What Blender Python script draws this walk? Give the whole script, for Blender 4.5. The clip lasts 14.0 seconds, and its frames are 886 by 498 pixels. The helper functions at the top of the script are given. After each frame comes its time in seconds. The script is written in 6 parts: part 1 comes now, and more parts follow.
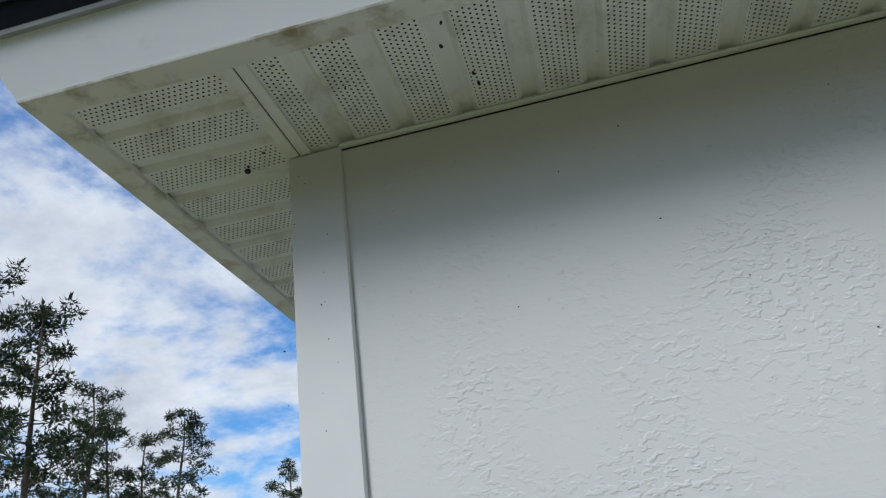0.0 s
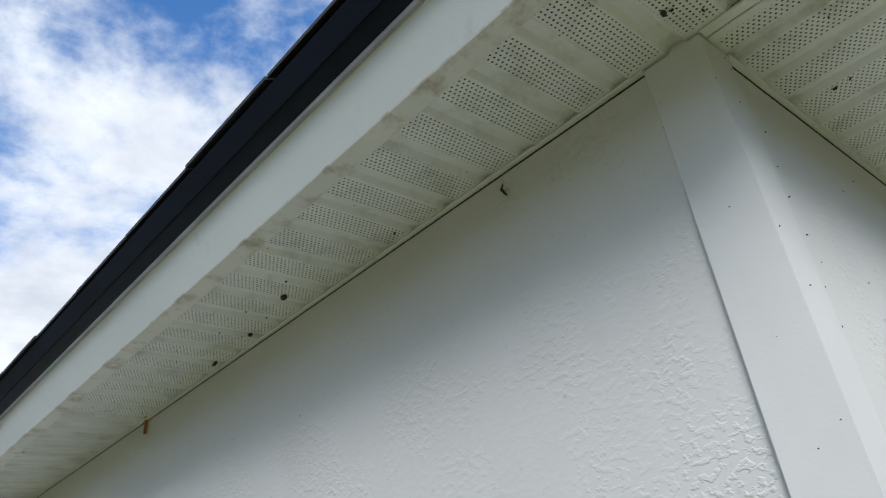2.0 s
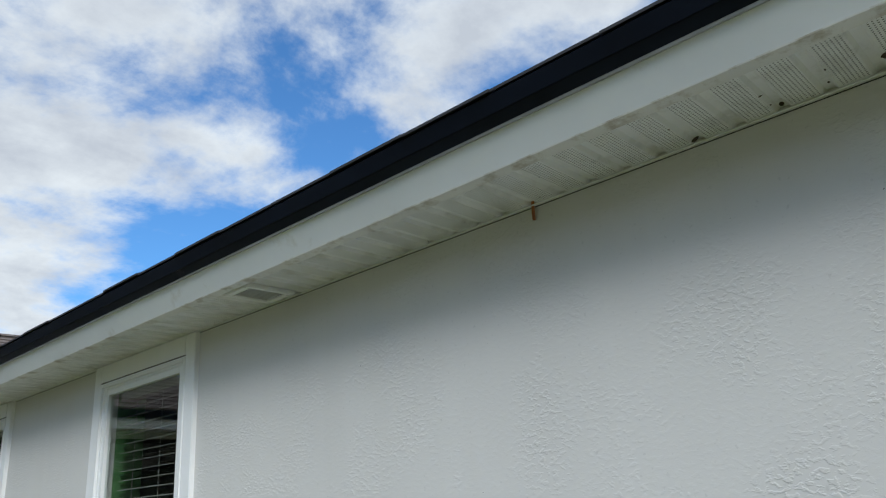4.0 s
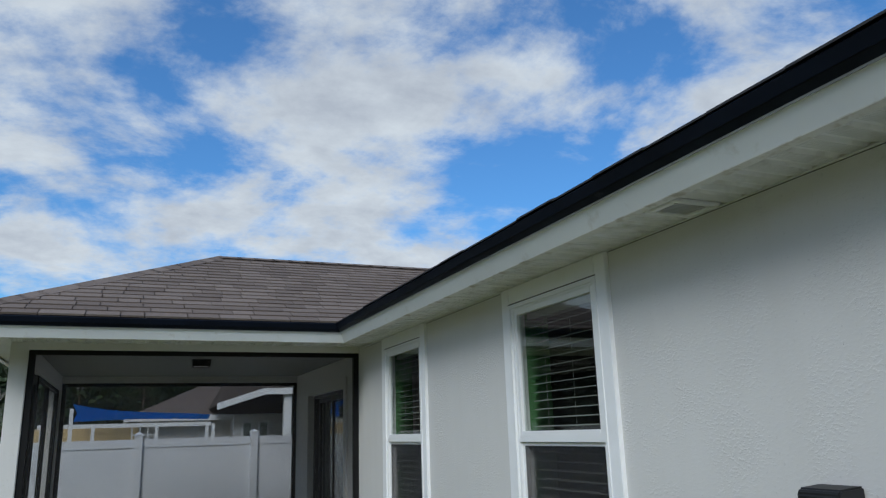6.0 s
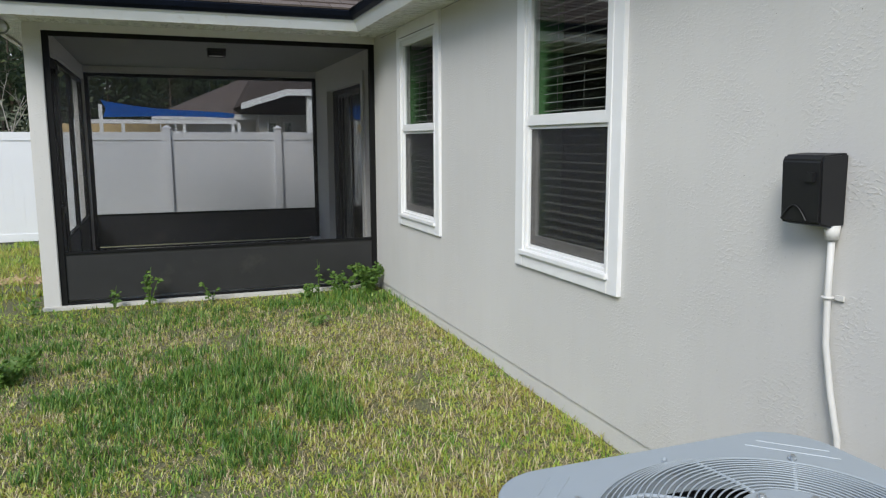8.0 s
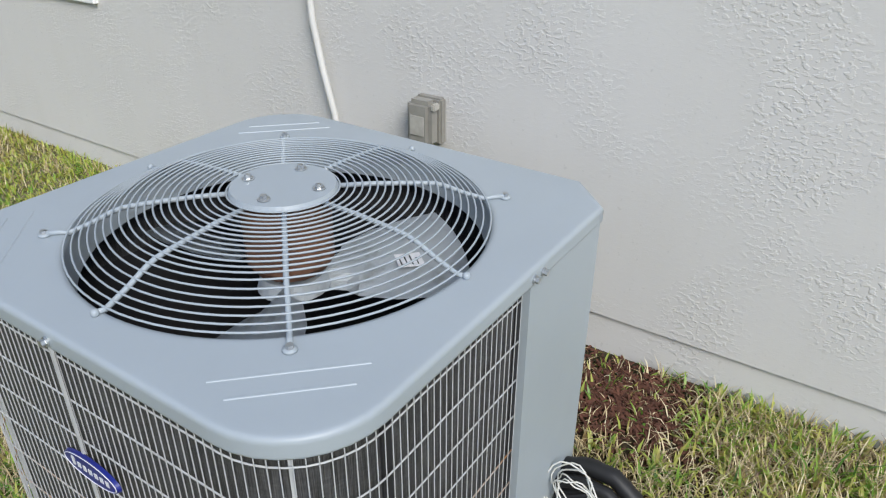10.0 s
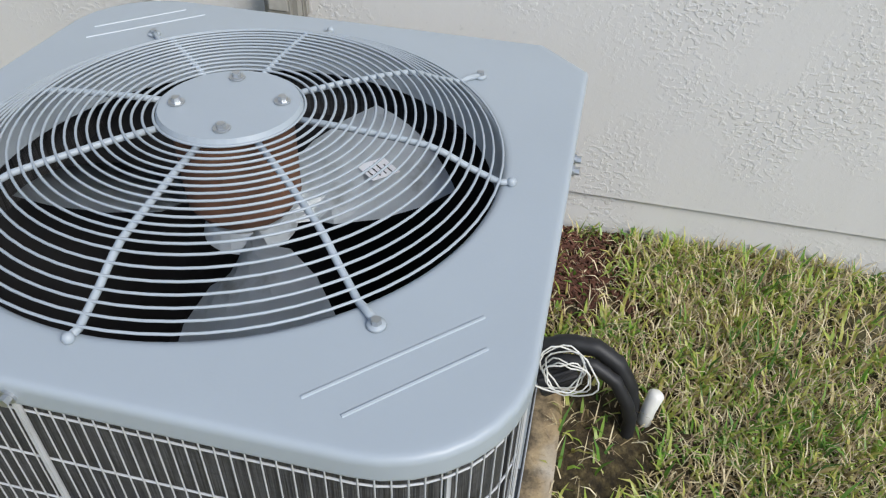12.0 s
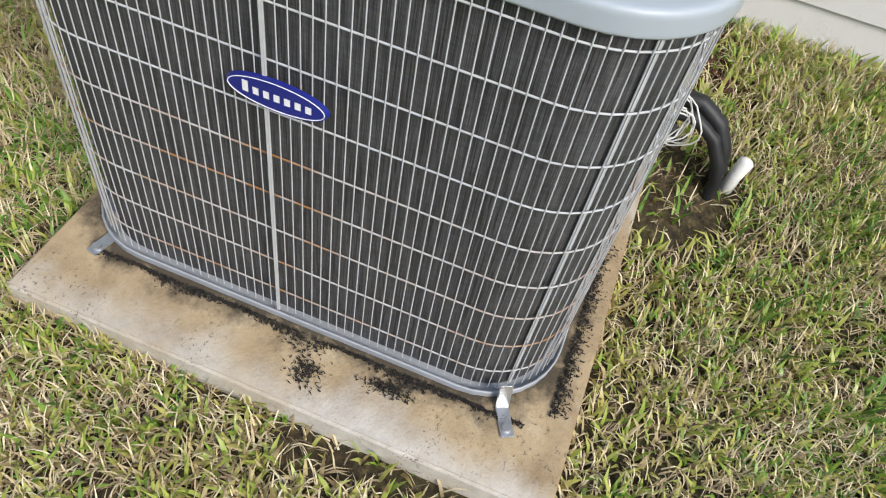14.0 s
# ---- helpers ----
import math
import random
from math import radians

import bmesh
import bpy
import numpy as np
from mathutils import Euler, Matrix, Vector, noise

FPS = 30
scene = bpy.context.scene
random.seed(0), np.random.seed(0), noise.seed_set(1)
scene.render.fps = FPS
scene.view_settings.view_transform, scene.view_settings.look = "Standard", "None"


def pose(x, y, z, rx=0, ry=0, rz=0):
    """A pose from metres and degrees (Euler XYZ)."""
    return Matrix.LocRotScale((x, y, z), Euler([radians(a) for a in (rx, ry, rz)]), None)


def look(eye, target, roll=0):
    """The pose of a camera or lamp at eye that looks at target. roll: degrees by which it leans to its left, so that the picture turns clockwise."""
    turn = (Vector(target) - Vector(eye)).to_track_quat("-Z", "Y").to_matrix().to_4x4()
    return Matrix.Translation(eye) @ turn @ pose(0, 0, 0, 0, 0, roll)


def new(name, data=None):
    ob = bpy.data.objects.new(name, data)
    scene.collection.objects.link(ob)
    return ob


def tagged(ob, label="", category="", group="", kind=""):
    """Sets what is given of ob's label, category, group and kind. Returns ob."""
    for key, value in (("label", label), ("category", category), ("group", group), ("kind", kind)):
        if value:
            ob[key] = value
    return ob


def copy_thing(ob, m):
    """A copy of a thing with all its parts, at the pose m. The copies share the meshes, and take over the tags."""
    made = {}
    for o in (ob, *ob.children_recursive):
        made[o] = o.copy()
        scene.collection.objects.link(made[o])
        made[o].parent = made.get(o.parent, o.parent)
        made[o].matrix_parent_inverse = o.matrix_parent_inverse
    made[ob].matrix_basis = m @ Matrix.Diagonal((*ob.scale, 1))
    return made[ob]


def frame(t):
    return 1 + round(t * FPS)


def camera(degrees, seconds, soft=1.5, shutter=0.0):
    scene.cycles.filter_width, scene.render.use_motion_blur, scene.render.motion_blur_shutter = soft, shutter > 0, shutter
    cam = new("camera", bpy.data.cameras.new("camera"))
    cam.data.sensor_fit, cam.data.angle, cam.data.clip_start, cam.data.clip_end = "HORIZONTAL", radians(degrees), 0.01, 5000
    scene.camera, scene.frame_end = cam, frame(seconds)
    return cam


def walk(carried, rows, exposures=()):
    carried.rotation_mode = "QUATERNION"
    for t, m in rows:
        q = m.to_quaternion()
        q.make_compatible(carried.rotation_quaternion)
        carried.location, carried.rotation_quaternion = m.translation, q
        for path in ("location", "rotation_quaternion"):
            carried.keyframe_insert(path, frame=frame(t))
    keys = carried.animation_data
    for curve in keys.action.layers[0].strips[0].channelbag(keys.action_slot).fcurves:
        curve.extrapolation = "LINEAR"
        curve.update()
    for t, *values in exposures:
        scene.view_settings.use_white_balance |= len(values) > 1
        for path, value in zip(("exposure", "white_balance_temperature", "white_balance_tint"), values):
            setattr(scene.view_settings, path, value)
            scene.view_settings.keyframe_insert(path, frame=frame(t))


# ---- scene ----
cam = camera(61.9, 14.0, soft=1.2)
PATH = [
    (0, (0.406, -1.011, 1.718), (0.105, 0.758, 2.600), -8.0),
    (0.5, (-0.009, -0.794, 1.679), (0.224, 0.914, 2.692), -10.6),
    (1, (-0.339, -0.603, 1.703), (0.444, 0.950, 2.692), -15.1),
    (1.5, (-0.633, -0.456, 1.694), (0.513, 0.836, 2.702), -13.7),
    (2, (-0.937, -0.305, 1.696), (0.335, 0.929, 2.623), -8.9),
    (2.2, (-1.017, -0.209, 1.655), (0.304, 1.001, 2.544), -7.5),
    (4.3, (-1.8, 0.984, 1.63), (-0.395, 2.267, 2.246), -3.4),
    (4.5, (-1.842, 1.037, 1.63), (-0.503, 2.393, 2.237), -3.2),
    (5, (-1.944, 1.104, 1.631), (-0.801, 2.644, 2.198), -2.8),
    (5.5, (-2.007, 1.122, 1.635), (-1.063, 2.805, 2.16), -2.2),
    (6, (-2.045, 1.126, 1.648), (-1.288, 2.914, 2.127), -1.8),
    (6.5, (-2.087, 1.119, 1.635), (-1.497, 2.978, 2.076), -1.1),
    (7, (-2.081, 1.116, 1.618), (-1.581, 3.016, 1.995), -0.1),
    (7.5, (-2.042, 1.105, 1.561), (-1.507, 3.028, 1.688), 0.3),
    (8, (-1.967, 1.096, 1.488), (-1.267, 2.948, 1.201), -0.2),
    (8.5, (-1.901, 1.092, 1.433), (-0.945, 2.743, 0.834), -0.1),
    (9, (-1.854, 1.077, 1.395), (-0.679, 2.498, 0.621), 0.0),
    (9.2, (-1.836, 1.082, 1.377), (-0.587, 2.407, 0.549), -0.1),
    (11.3, (-1.638, 1.429, 1.315), (-0.083, 1.929, 0.162), 1.5),
    (11.5, (-1.646, 1.484, 1.3), (-0.097, 1.915, 0.11), 1.7),
    (12, (-1.705, 1.601, 1.298), (-0.199, 1.909, 0.018), 2.1),
    (12.5, (-1.801, 1.688, 1.241), (-0.347, 1.937, -0.109), 4.3),
    (13, (-1.886, 1.722, 1.164), (-0.521, 1.954, -0.279), 9.0),
    (13.5, (-1.972, 1.709, 1.108), (-0.748, 1.918, -0.46), 12.9),
    (14, (-1.978, 1.711, 1.113), (-0.749, 1.942, -0.448), 13.0),
]
EXPOSURES = [(0, -0.02, 6100, 9), (0.5, -0.12, 6050, 9), (1.0, -0.02, 6150, 9), (1.5, 0.48, 6350, 9), (2.2, 0.3, 6300, 9), (4.3, 0.0, 6250, 6), (5.5, -0.2, 6100, 6), (7.0, -0.34, 6000, 7), (7.5, -0.16, 6250, 8), (8, 0.16, 6550, 9), (9, 0.26, 6600, 10), (11.3, 0.25, 6500, 10), (12.5, 0.35, 6750, 11), (14, 0.57, 6900, 12)]
walk(cam, [(t, look(eye, target, roll)) for t, eye, target, roll in PATH], EXPOSURES)

# ---------------------------------------------------------------- light
world = bpy.data.worlds.new("sky")
scene.world = world
world.use_nodes = True


def build_sky():
    nt = world.node_tree
    nt.nodes.clear()
    n = nt.nodes.new
    out, bg = n("ShaderNodeOutputWorld"), n("ShaderNodeBackground")
    sky = n("ShaderNodeTexSky")
    sky.sky_type, sky.sun_disc = "NISHITA", False
    sky.sun_elevation, sky.sun_rotation = radians(38), radians(218)
    sky.air_density, sky.dust_density, sky.ozone_density = 1.2, 0.3, 5.0
    co = n("ShaderNodeTexCoord")
    sep = n("ShaderNodeSeparateXYZ")
    nt.links.new(co.outputs["Generated"], sep.inputs[0])

    def math_node(op, a, b=None):
        m = n("ShaderNodeMath")
        m.operation = op
        for i, v in enumerate((a, b)):
            if v is None:
                continue
            if isinstance(v, (int, float)):
                m.inputs[i].default_value = v
            else:
                nt.links.new(v, m.inputs[i])
        return m.outputs[0]

    # clouds lie on a flat layer overhead
    zz = math_node("MAXIMUM", math_node("ADD", sep.outputs["Z"], 0.24), 0.05)
    comb = n("ShaderNodeCombineXYZ")
    nt.links.new(math_node("DIVIDE", sep.outputs["X"], zz), comb.inputs[0])
    nt.links.new(math_node("DIVIDE", sep.outputs["Y"], zz), comb.inputs[1])

    def cloud_noise(scale, detail, rough, shift):
        mp = n("ShaderNodeMapping")
        mp.inputs["Location"].default_value = shift
        nt.links.new(comb.outputs[0], mp.inputs[0])
        t = n("ShaderNodeTexNoise")
        t.inputs["Scale"].default_value, t.inputs["Detail"].default_value = scale, detail
        t.inputs["Roughness"].default_value, t.inputs["Distortion"].default_value = rough, 0.15
        nt.links.new(mp.outputs[0], t.inputs["Vector"])
        return t.outputs["Fac"]

    big = cloud_noise(2.1, 12, 0.60, CLOUD_SHIFT)
    ramp = n("ShaderNodeValToRGB")
    ramp.color_ramp.elements[0].position, ramp.color_ramp.elements[1].position = 0.425, 0.60
    ramp.color_ramp.interpolation = "EASE"
    # cover thickens towards the horizon
    low = math_node("MULTIPLY", math_node("MAXIMUM", math_node("SUBTRACT", 0.52, sep.outputs["Z"]), 0.0), 0.18)
    nt.links.new(math_node("ADD", big, low), ramp.inputs[0])
    shade = math_node("SUBTRACT", 1.06, math_node("ADD", math_node("MULTIPLY", big, 0.62), math_node("MULTIPLY", cloud_noise(5.2, 8, 0.6, (5.0, 1.0, 0.0)), 0.5)))
    sramp = n("ShaderNodeValToRGB")
    sramp.color_ramp.elements[0].position, sramp.color_ramp.elements[1].position = 0.36, 0.56
    sramp.color_ramp.elements[0].color = (3.7, 3.9, 4.35, 1)
    sramp.color_ramp.elements[1].color = (5.5, 5.7, 5.95, 1)
    nt.links.new(shade, sramp.inputs[0])
    mix = n("ShaderNodeMixRGB")
    nt.links.new(ramp.outputs[0], mix.inputs[0])
    tint = n("ShaderNodeMixRGB")
    tint.blend_type, tint.inputs[0].default_value, tint.inputs[2].default_value = "MULTIPLY", 1.0, (0.56, 0.84, 1.06, 1)
    nt.links.new(sky.outputs[0], tint.inputs[1])
    nt.links.new(tint.outputs[0], mix.inputs[1])
    nt.links.new(sramp.outputs[0], mix.inputs[2])
    nt.links.new(mix.outputs[0], bg.inputs[0])
    bg.inputs[1].default_value = SKY_STRENGTH
    nt.links.new(bg.outputs[0], out.inputs[0])


CLOUD_SHIFT = (0.3, 0.2, 0.0)
SKY_STRENGTH = 0.15
build_sky()
sun_data = bpy.data.lights.new("sun", "SUN")
sun_data.energy, sun_data.angle, sun_data.color = 2.85, radians(27), (1.0, 0.975, 0.93)
sun = new("sun", sun_data)
sun.matrix_world = look((-20, -26, 26), (0, 0, 0))

# ---------------------------------------------------------------- materials


def material(name, rough=0.6, metal=0.0):
    m = bpy.data.materials.new(name)
    m.use_nodes = True
    b = m.node_tree.nodes["Principled BSDF"]
    b.inputs["Roughness"].default_value, b.inputs["Metallic"].default_value = rough, metal
    return m, m.node_tree, b


def noise_tex(nt, scale, detail=4, rough=0.55, space="Object", stretch=None):
    co = nt.nodes.new("ShaderNodeTexCoord")
    src = co.outputs[space]
    if stretch:
        mp = nt.nodes.new("ShaderNodeMapping")
        mp.inputs["Scale"].default_value = stretch
        nt.links.new(src, mp.inputs[0])
        src = mp.outputs[0]
    t = nt.nodes.new("ShaderNodeTexNoise")
    t.inputs["Scale"].default_value, t.inputs["Detail"].default_value, t.inputs["Roughness"].default_value = scale, detail, rough
    nt.links.new(src, t.inputs["Vector"])
    return t.outputs["Fac"]


def ramp_of(nt, fac, stops):
    r = nt.nodes.new("ShaderNodeValToRGB")
    while len(r.color_ramp.elements) < len(stops):
        r.color_ramp.elements.new(0.5)
    for e, (p, c) in zip(r.color_ramp.elements, stops):
        e.position, e.color = p, (*c, 1) if len(c) == 3 else c
    nt.links.new(fac, r.inputs[0])
    return r.outputs[0]


def mix_of(nt, fac, a, b, blend="MIX"):
    m = nt.nodes.new("ShaderNodeMixRGB")
    m.blend_type = blend
    for i, v in enumerate((fac, a, b)):
        if isinstance(v, (int, float)):
            m.inputs[i].default_value = v
        elif isinstance(v, tuple):
            m.inputs[i].default_value = (*v, 1)
        else:
            nt.links.new(v, m.inputs[i])
    return m.outputs[0]


def math_of(nt, op, a, b=0.0):
    m = nt.nodes.new("ShaderNodeMath")
    m.operation = op
    for i, v in enumerate((a, b)):
        if isinstance(v, (int, float)):
            m.inputs[i].default_value = v
        else:
            nt.links.new(v, m.inputs[i])
    return m.outputs[0]


def bump_of(nt, bsdf, height, strength, distance, after=None):
    b = nt.nodes.new("ShaderNodeBump")
    b.inputs["Strength"].default_value, b.inputs["Distance"].default_value = strength, distance
    nt.links.new(height, b.inputs["Height"])
    if after:
        nt.links.new(after, b.inputs["Normal"])
    nt.links.new(b.outputs[0], bsdf.inputs["Normal"])
    return b.outputs[0]


def plain(name, color, rough=0.5, metal=0.0, vary=0.08, scale=6.0, grain=0.0, dirt=None, dirt_scale=1.5, dirt_from=0.58):
    """A painted or moulded surface: two scales of tone, optional dirt patches and grain."""
    m, nt, b = material(name, rough, metal)
    lo, hi = tuple(c * (1 - vary) for c in color), tuple(min(1, c * (1 + vary)) for c in color)
    col = ramp_of(nt, noise_tex(nt, scale, 5), [(0.3, lo), (0.7, hi)])
    if dirt:
        mask = ramp_of(nt, noise_tex(nt, dirt_scale, 7, 0.65), [(dirt_from, (0, 0, 0)), (dirt_from + 0.2, (1, 1, 1))])
        col = mix_of(nt, mask, col, dirt)
    nt.links.new(col, b.inputs["Base Color"])
    if grain:
        bump_of(nt, b, noise_tex(nt, 220, 3), grain, 0.002)
    return m


def stucco_material(name, color):
    m, nt, b = material(name, 0.85)
    big = noise_tex(nt, 0.9, 4)
    col = ramp_of(nt, big, [(0.3, tuple(c * 0.95 for c in color)), (0.7, tuple(c * 1.03 for c in color))])
    flecks = ramp_of(nt, noise_tex(nt, 60, 2), [(0.27, (0.80, 0.80, 0.80)), (0.34, (1, 1, 1))])
    streak = ramp_of(nt, noise_tex(nt, 3.0, 5, 0.6, stretch=(3.0, 3.0, 0.25)), [(0.35, (0.94, 0.935, 0.92)), (0.6, (1, 1, 1))])
    col = mix_of(nt, 0.5, col, flecks, "MULTIPLY")
    col = mix_of(nt, 0.25, col, streak, "MULTIPLY")
    nt.links.new(col, b.inputs["Base Color"])
    # knock-down texture: flat-topped blobs in patches
    blob = noise_tex(nt, 55, 3, 0.5, stretch=(1, 1, 1.6))
    flat = ramp_of(nt, blob, [(0.50, (0, 0, 0)), (0.60, (1, 1, 1))])
    patch = ramp_of(nt, noise_tex(nt, 3.2, 3), [(0.46, (0.08, 0.08, 0.08)), (0.66, (1, 1, 1))])
    first = bump_of(nt, b, mix_of(nt, 1.0, flat, patch, "MULTIPLY"), 0.45, 0.003)
    bump_of(nt, b, noise_tex(nt, 300, 3), 0.12, 0.001, first)
    return m


STUCCO = stucco_material("stucco", (0.64, 0.626, 0.598))
TRIM = plain("trim_paint", (0.65, 0.637, 0.61), 0.7, vary=0.03, grain=0.1, dirt=(0.60, 0.58, 0.54), dirt_scale=6, dirt_from=0.66)
SURROUND = plain("window_surround_paint", (0.84, 0.84, 0.835), 0.6, vary=0.03, grain=0.1, dirt=(0.6, 0.59, 0.56), dirt_scale=5, dirt_from=0.66)
WHITE_VINYL = plain("white_vinyl", (0.82, 0.82, 0.81), 0.35, vary=0.02, scale=3)
FASCIA = plain("fascia_metal", (0.75, 0.77, 0.775), 0.4, vary=0.04, scale=2, dirt=(0.56, 0.545, 0.49), dirt_scale=7, dirt_from=0.60)
LIP = plain("grimy_fascia_return", (0.74, 0.735, 0.71), 0.5, vary=0.05, scale=4, dirt=(0.33, 0.27, 0.18), dirt_scale=11, dirt_from=0.50)
HEM = plain("drip_edge_hem", (0.30, 0.31, 0.33), 0.35, vary=0.2, scale=9)
SLATE = plain("drip_edge_leg", (0.006, 0.008, 0.014), 0.45, vary=0.3, scale=5, dirt=(0.05, 0.05, 0.055), dirt_scale=12, dirt_from=0.66)
BLACK_METAL = plain("black_drip_edge", (0.004, 0.007, 0.016), 0.65, 0.0, vary=0.3, scale=3, dirt=(0.02, 0.02, 0.024), dirt_scale=12, dirt_from=0.7)
SLATE.node_tree.nodes["Principled BSDF"].inputs["Specular IOR Level"].default_value = 0.12
BLACK_METAL.node_tree.nodes["Principled BSDF"].inputs["Specular IOR Level"].default_value = 0.15
SCREEN_FRAME = plain("bronze_aluminium", (0.008, 0.008, 0.008), 0.6, 0.0, vary=0.1)
SCREEN_FRAME.node_tree.nodes["Principled BSDF"].inputs["Specular IOR Level"].default_value = 0.2
KICK = plain("kick_plate_metal", (0.026, 0.026, 0.026), 0.5, 0.0, vary=0.08, dirt=(0.06, 0.057, 0.05), dirt_scale=2, dirt_from=0.6)
CONCRETE = plain("porch_concrete", (0.60, 0.58, 0.54), 0.9, vary=0.1, scale=14, grain=0.4, dirt=(0.36, 0.31, 0.24), dirt_scale=5)


def pad_material():
    """Pale concrete, tan run-off stain that spreads from under the unit, black algae freckles."""
    m, nt, b = material("pad_concrete", 0.95)
    co = nt.nodes.new("ShaderNodeTexCoord")
    sep = nt.nodes.new("ShaderNodeSeparateXYZ")
    nt.links.new(co.outputs["Object"], sep.inputs[0])
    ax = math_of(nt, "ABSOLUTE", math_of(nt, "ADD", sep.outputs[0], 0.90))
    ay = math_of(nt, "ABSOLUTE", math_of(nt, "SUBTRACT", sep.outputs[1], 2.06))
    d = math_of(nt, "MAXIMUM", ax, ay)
    wob = math_of(nt, "MULTIPLY", math_of(nt, "SUBTRACT", noise_tex(nt, 5.5, 5, 0.6), 0.5), 0.26)
    d = math_of(nt, "ADD", d, wob)
    stain = ramp_of(nt, d, [(0.515, (1, 1, 1)), (0.615, (0, 0, 0))])
    base = ramp_of(nt, noise_tex(nt, 26, 6, 0.65), [(0.3, (0.45, 0.42, 0.36)), (0.7, (0.62, 0.58, 0.51))])
    tan = ramp_of(nt, noise_tex(nt, 9, 7, 0.7), [(0.3, (0.26, 0.185, 0.105)), (0.55, (0.43, 0.325, 0.19)), (0.75, (0.53, 0.43, 0.29))])
    col = mix_of(nt, stain, base, tan)
    freck = ramp_of(nt, noise_tex(nt, 120, 4, 0.7), [(0.57, (0, 0, 0)), (0.64, (0.85, 0.85, 0.85))])
    where = ramp_of(nt, noise_tex(nt, 6, 4, 0.6), [(0.45, (0, 0, 0)), (0.62, (1, 1, 1))])
    col = mix_of(nt, mix_of(nt, 1.0, freck, where, "MULTIPLY"), col, (0.05, 0.042, 0.03))
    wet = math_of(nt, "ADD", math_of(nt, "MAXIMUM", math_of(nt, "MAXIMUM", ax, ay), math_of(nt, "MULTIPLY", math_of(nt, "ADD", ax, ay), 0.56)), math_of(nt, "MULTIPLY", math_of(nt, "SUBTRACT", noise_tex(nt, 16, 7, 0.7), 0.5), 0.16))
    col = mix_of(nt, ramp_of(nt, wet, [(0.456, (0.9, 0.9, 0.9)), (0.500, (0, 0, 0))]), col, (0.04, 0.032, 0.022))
    nt.links.new(col, b.inputs["Base Color"])
    bump_of(nt, b, noise_tex(nt, 180, 4), 0.8, 0.002)
    return m


PAD = pad_material()
FENCE = plain("fence_vinyl", (0.80, 0.81, 0.83), 0.35, vary=0.02, scale=1.2)
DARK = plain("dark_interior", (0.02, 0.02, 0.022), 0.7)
# dark grey carries the dimness of the rooms in its colour
ROOM = plain("unlit_room_grey", (0.18, 0.18, 0.17), 0.8)
GREEN_WALL = plain("green_room_paint", (0.10, 0.24, 0.09), 0.7, vary=0.05)
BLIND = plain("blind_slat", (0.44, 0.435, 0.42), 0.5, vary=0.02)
AC_GREY = plain("ac_paint", (0.36, 0.405, 0.435), 0.42, vary=0.03, scale=3, grain=0.05, dirt=(0.42, 0.46, 0.48), dirt_scale=7, dirt_from=0.66)
PAN_GREY = plain("chipped_pan_paint", (0.33, 0.35, 0.37), 0.55, vary=0.1, scale=12, grain=0.1, dirt=(0.08, 0.06, 0.045), dirt_scale=14, dirt_from=0.60)
GUARD = plain("guard_wire", (0.50, 0.51, 0.515), 0.4, vary=0.12, scale=20, dirt=(0.26, 0.13, 0.05), dirt_scale=9, dirt_from=0.62)
GUARD_RUSTY = plain("rusted_guard_wire", (0.48, 0.48, 0.47), 0.5, vary=0.12, scale=20, dirt=(0.33, 0.15, 0.045), dirt_scale=8, dirt_from=0.43)
GALV = plain("galvanised_steel", (0.50, 0.52, 0.53), 0.35, 0.8, vary=0.12, scale=25)
FAN_METAL = plain("fan_blade_metal", (0.48, 0.52, 0.545), 0.4, 0.1, vary=0.1, scale=9, dirt=(0.22, 0.22, 0.2), dirt_scale=10)
RUST = plain("rusty_motor", (0.20, 0.10, 0.06), 0.7, 0.1, vary=0.4, scale=14, dirt=(0.22, 0.12, 0.06), dirt_scale=14)
BLACK_FOAM = plain("pipe_insulation", (0.012, 0.012, 0.013), 0.55, vary=0.3, scale=12, dirt=(0.10, 0.10, 0.10), dirt_scale=16, dirt_from=0.7)
BLACK_PLASTIC = plain("black_plastic", (0.008, 0.008, 0.009), 0.55, vary=0.2)
PVC = plain("white_pvc", (0.72, 0.71, 0.66), 0.45, vary=0.05, scale=20, dirt=(0.4, 0.36, 0.28), dirt_scale=20)
CONDUIT = plain("painted_conduit", (0.66, 0.65, 0.62), 0.5, vary=0.04)
OUTLET = plain("clear_grey_plastic", (0.27, 0.26, 0.23), 0.25, vary=0.1, scale=20)
OUTLET_PALE = plain("hazy_plastic", (0.40, 0.385, 0.345), 0.2, vary=0.15, scale=25)
BADGE_BLUE = plain("badge_blue", (0.012, 0.020, 0.19), 0.3, vary=0.1)
BADGE_WHITE = plain("badge_white", (0.8, 0.8, 0.82), 0.4, vary=0.02)
PORCH_CEIL = plain("porch_ceiling_paint", (0.27, 0.275, 0.27), 0.8, vary=0.03)
BARK = plain("pine_bark", (0.10, 0.075, 0.055), 0.9, vary=0.3, scale=5, grain=0.6)
BARE = plain("bare_branch", (0.34, 0.31, 0.27), 0.9, vary=0.15)
TAN = plain("tan_plywood", (0.60, 0.44, 0.22), 0.8, vary=0.08)
DEAD = plain("dead_leaf", (0.05, 0.035, 0.02), 0.9, vary=0.3, scale=30)
ORANGE = plain("rusty_stub", (0.36, 0.13, 0.05), 0.8, vary=0.2, scale=30)
LITTER = plain("black_leaf_litter", (0.018, 0.015, 0.011), 0.95, vary=0.4, scale=40)
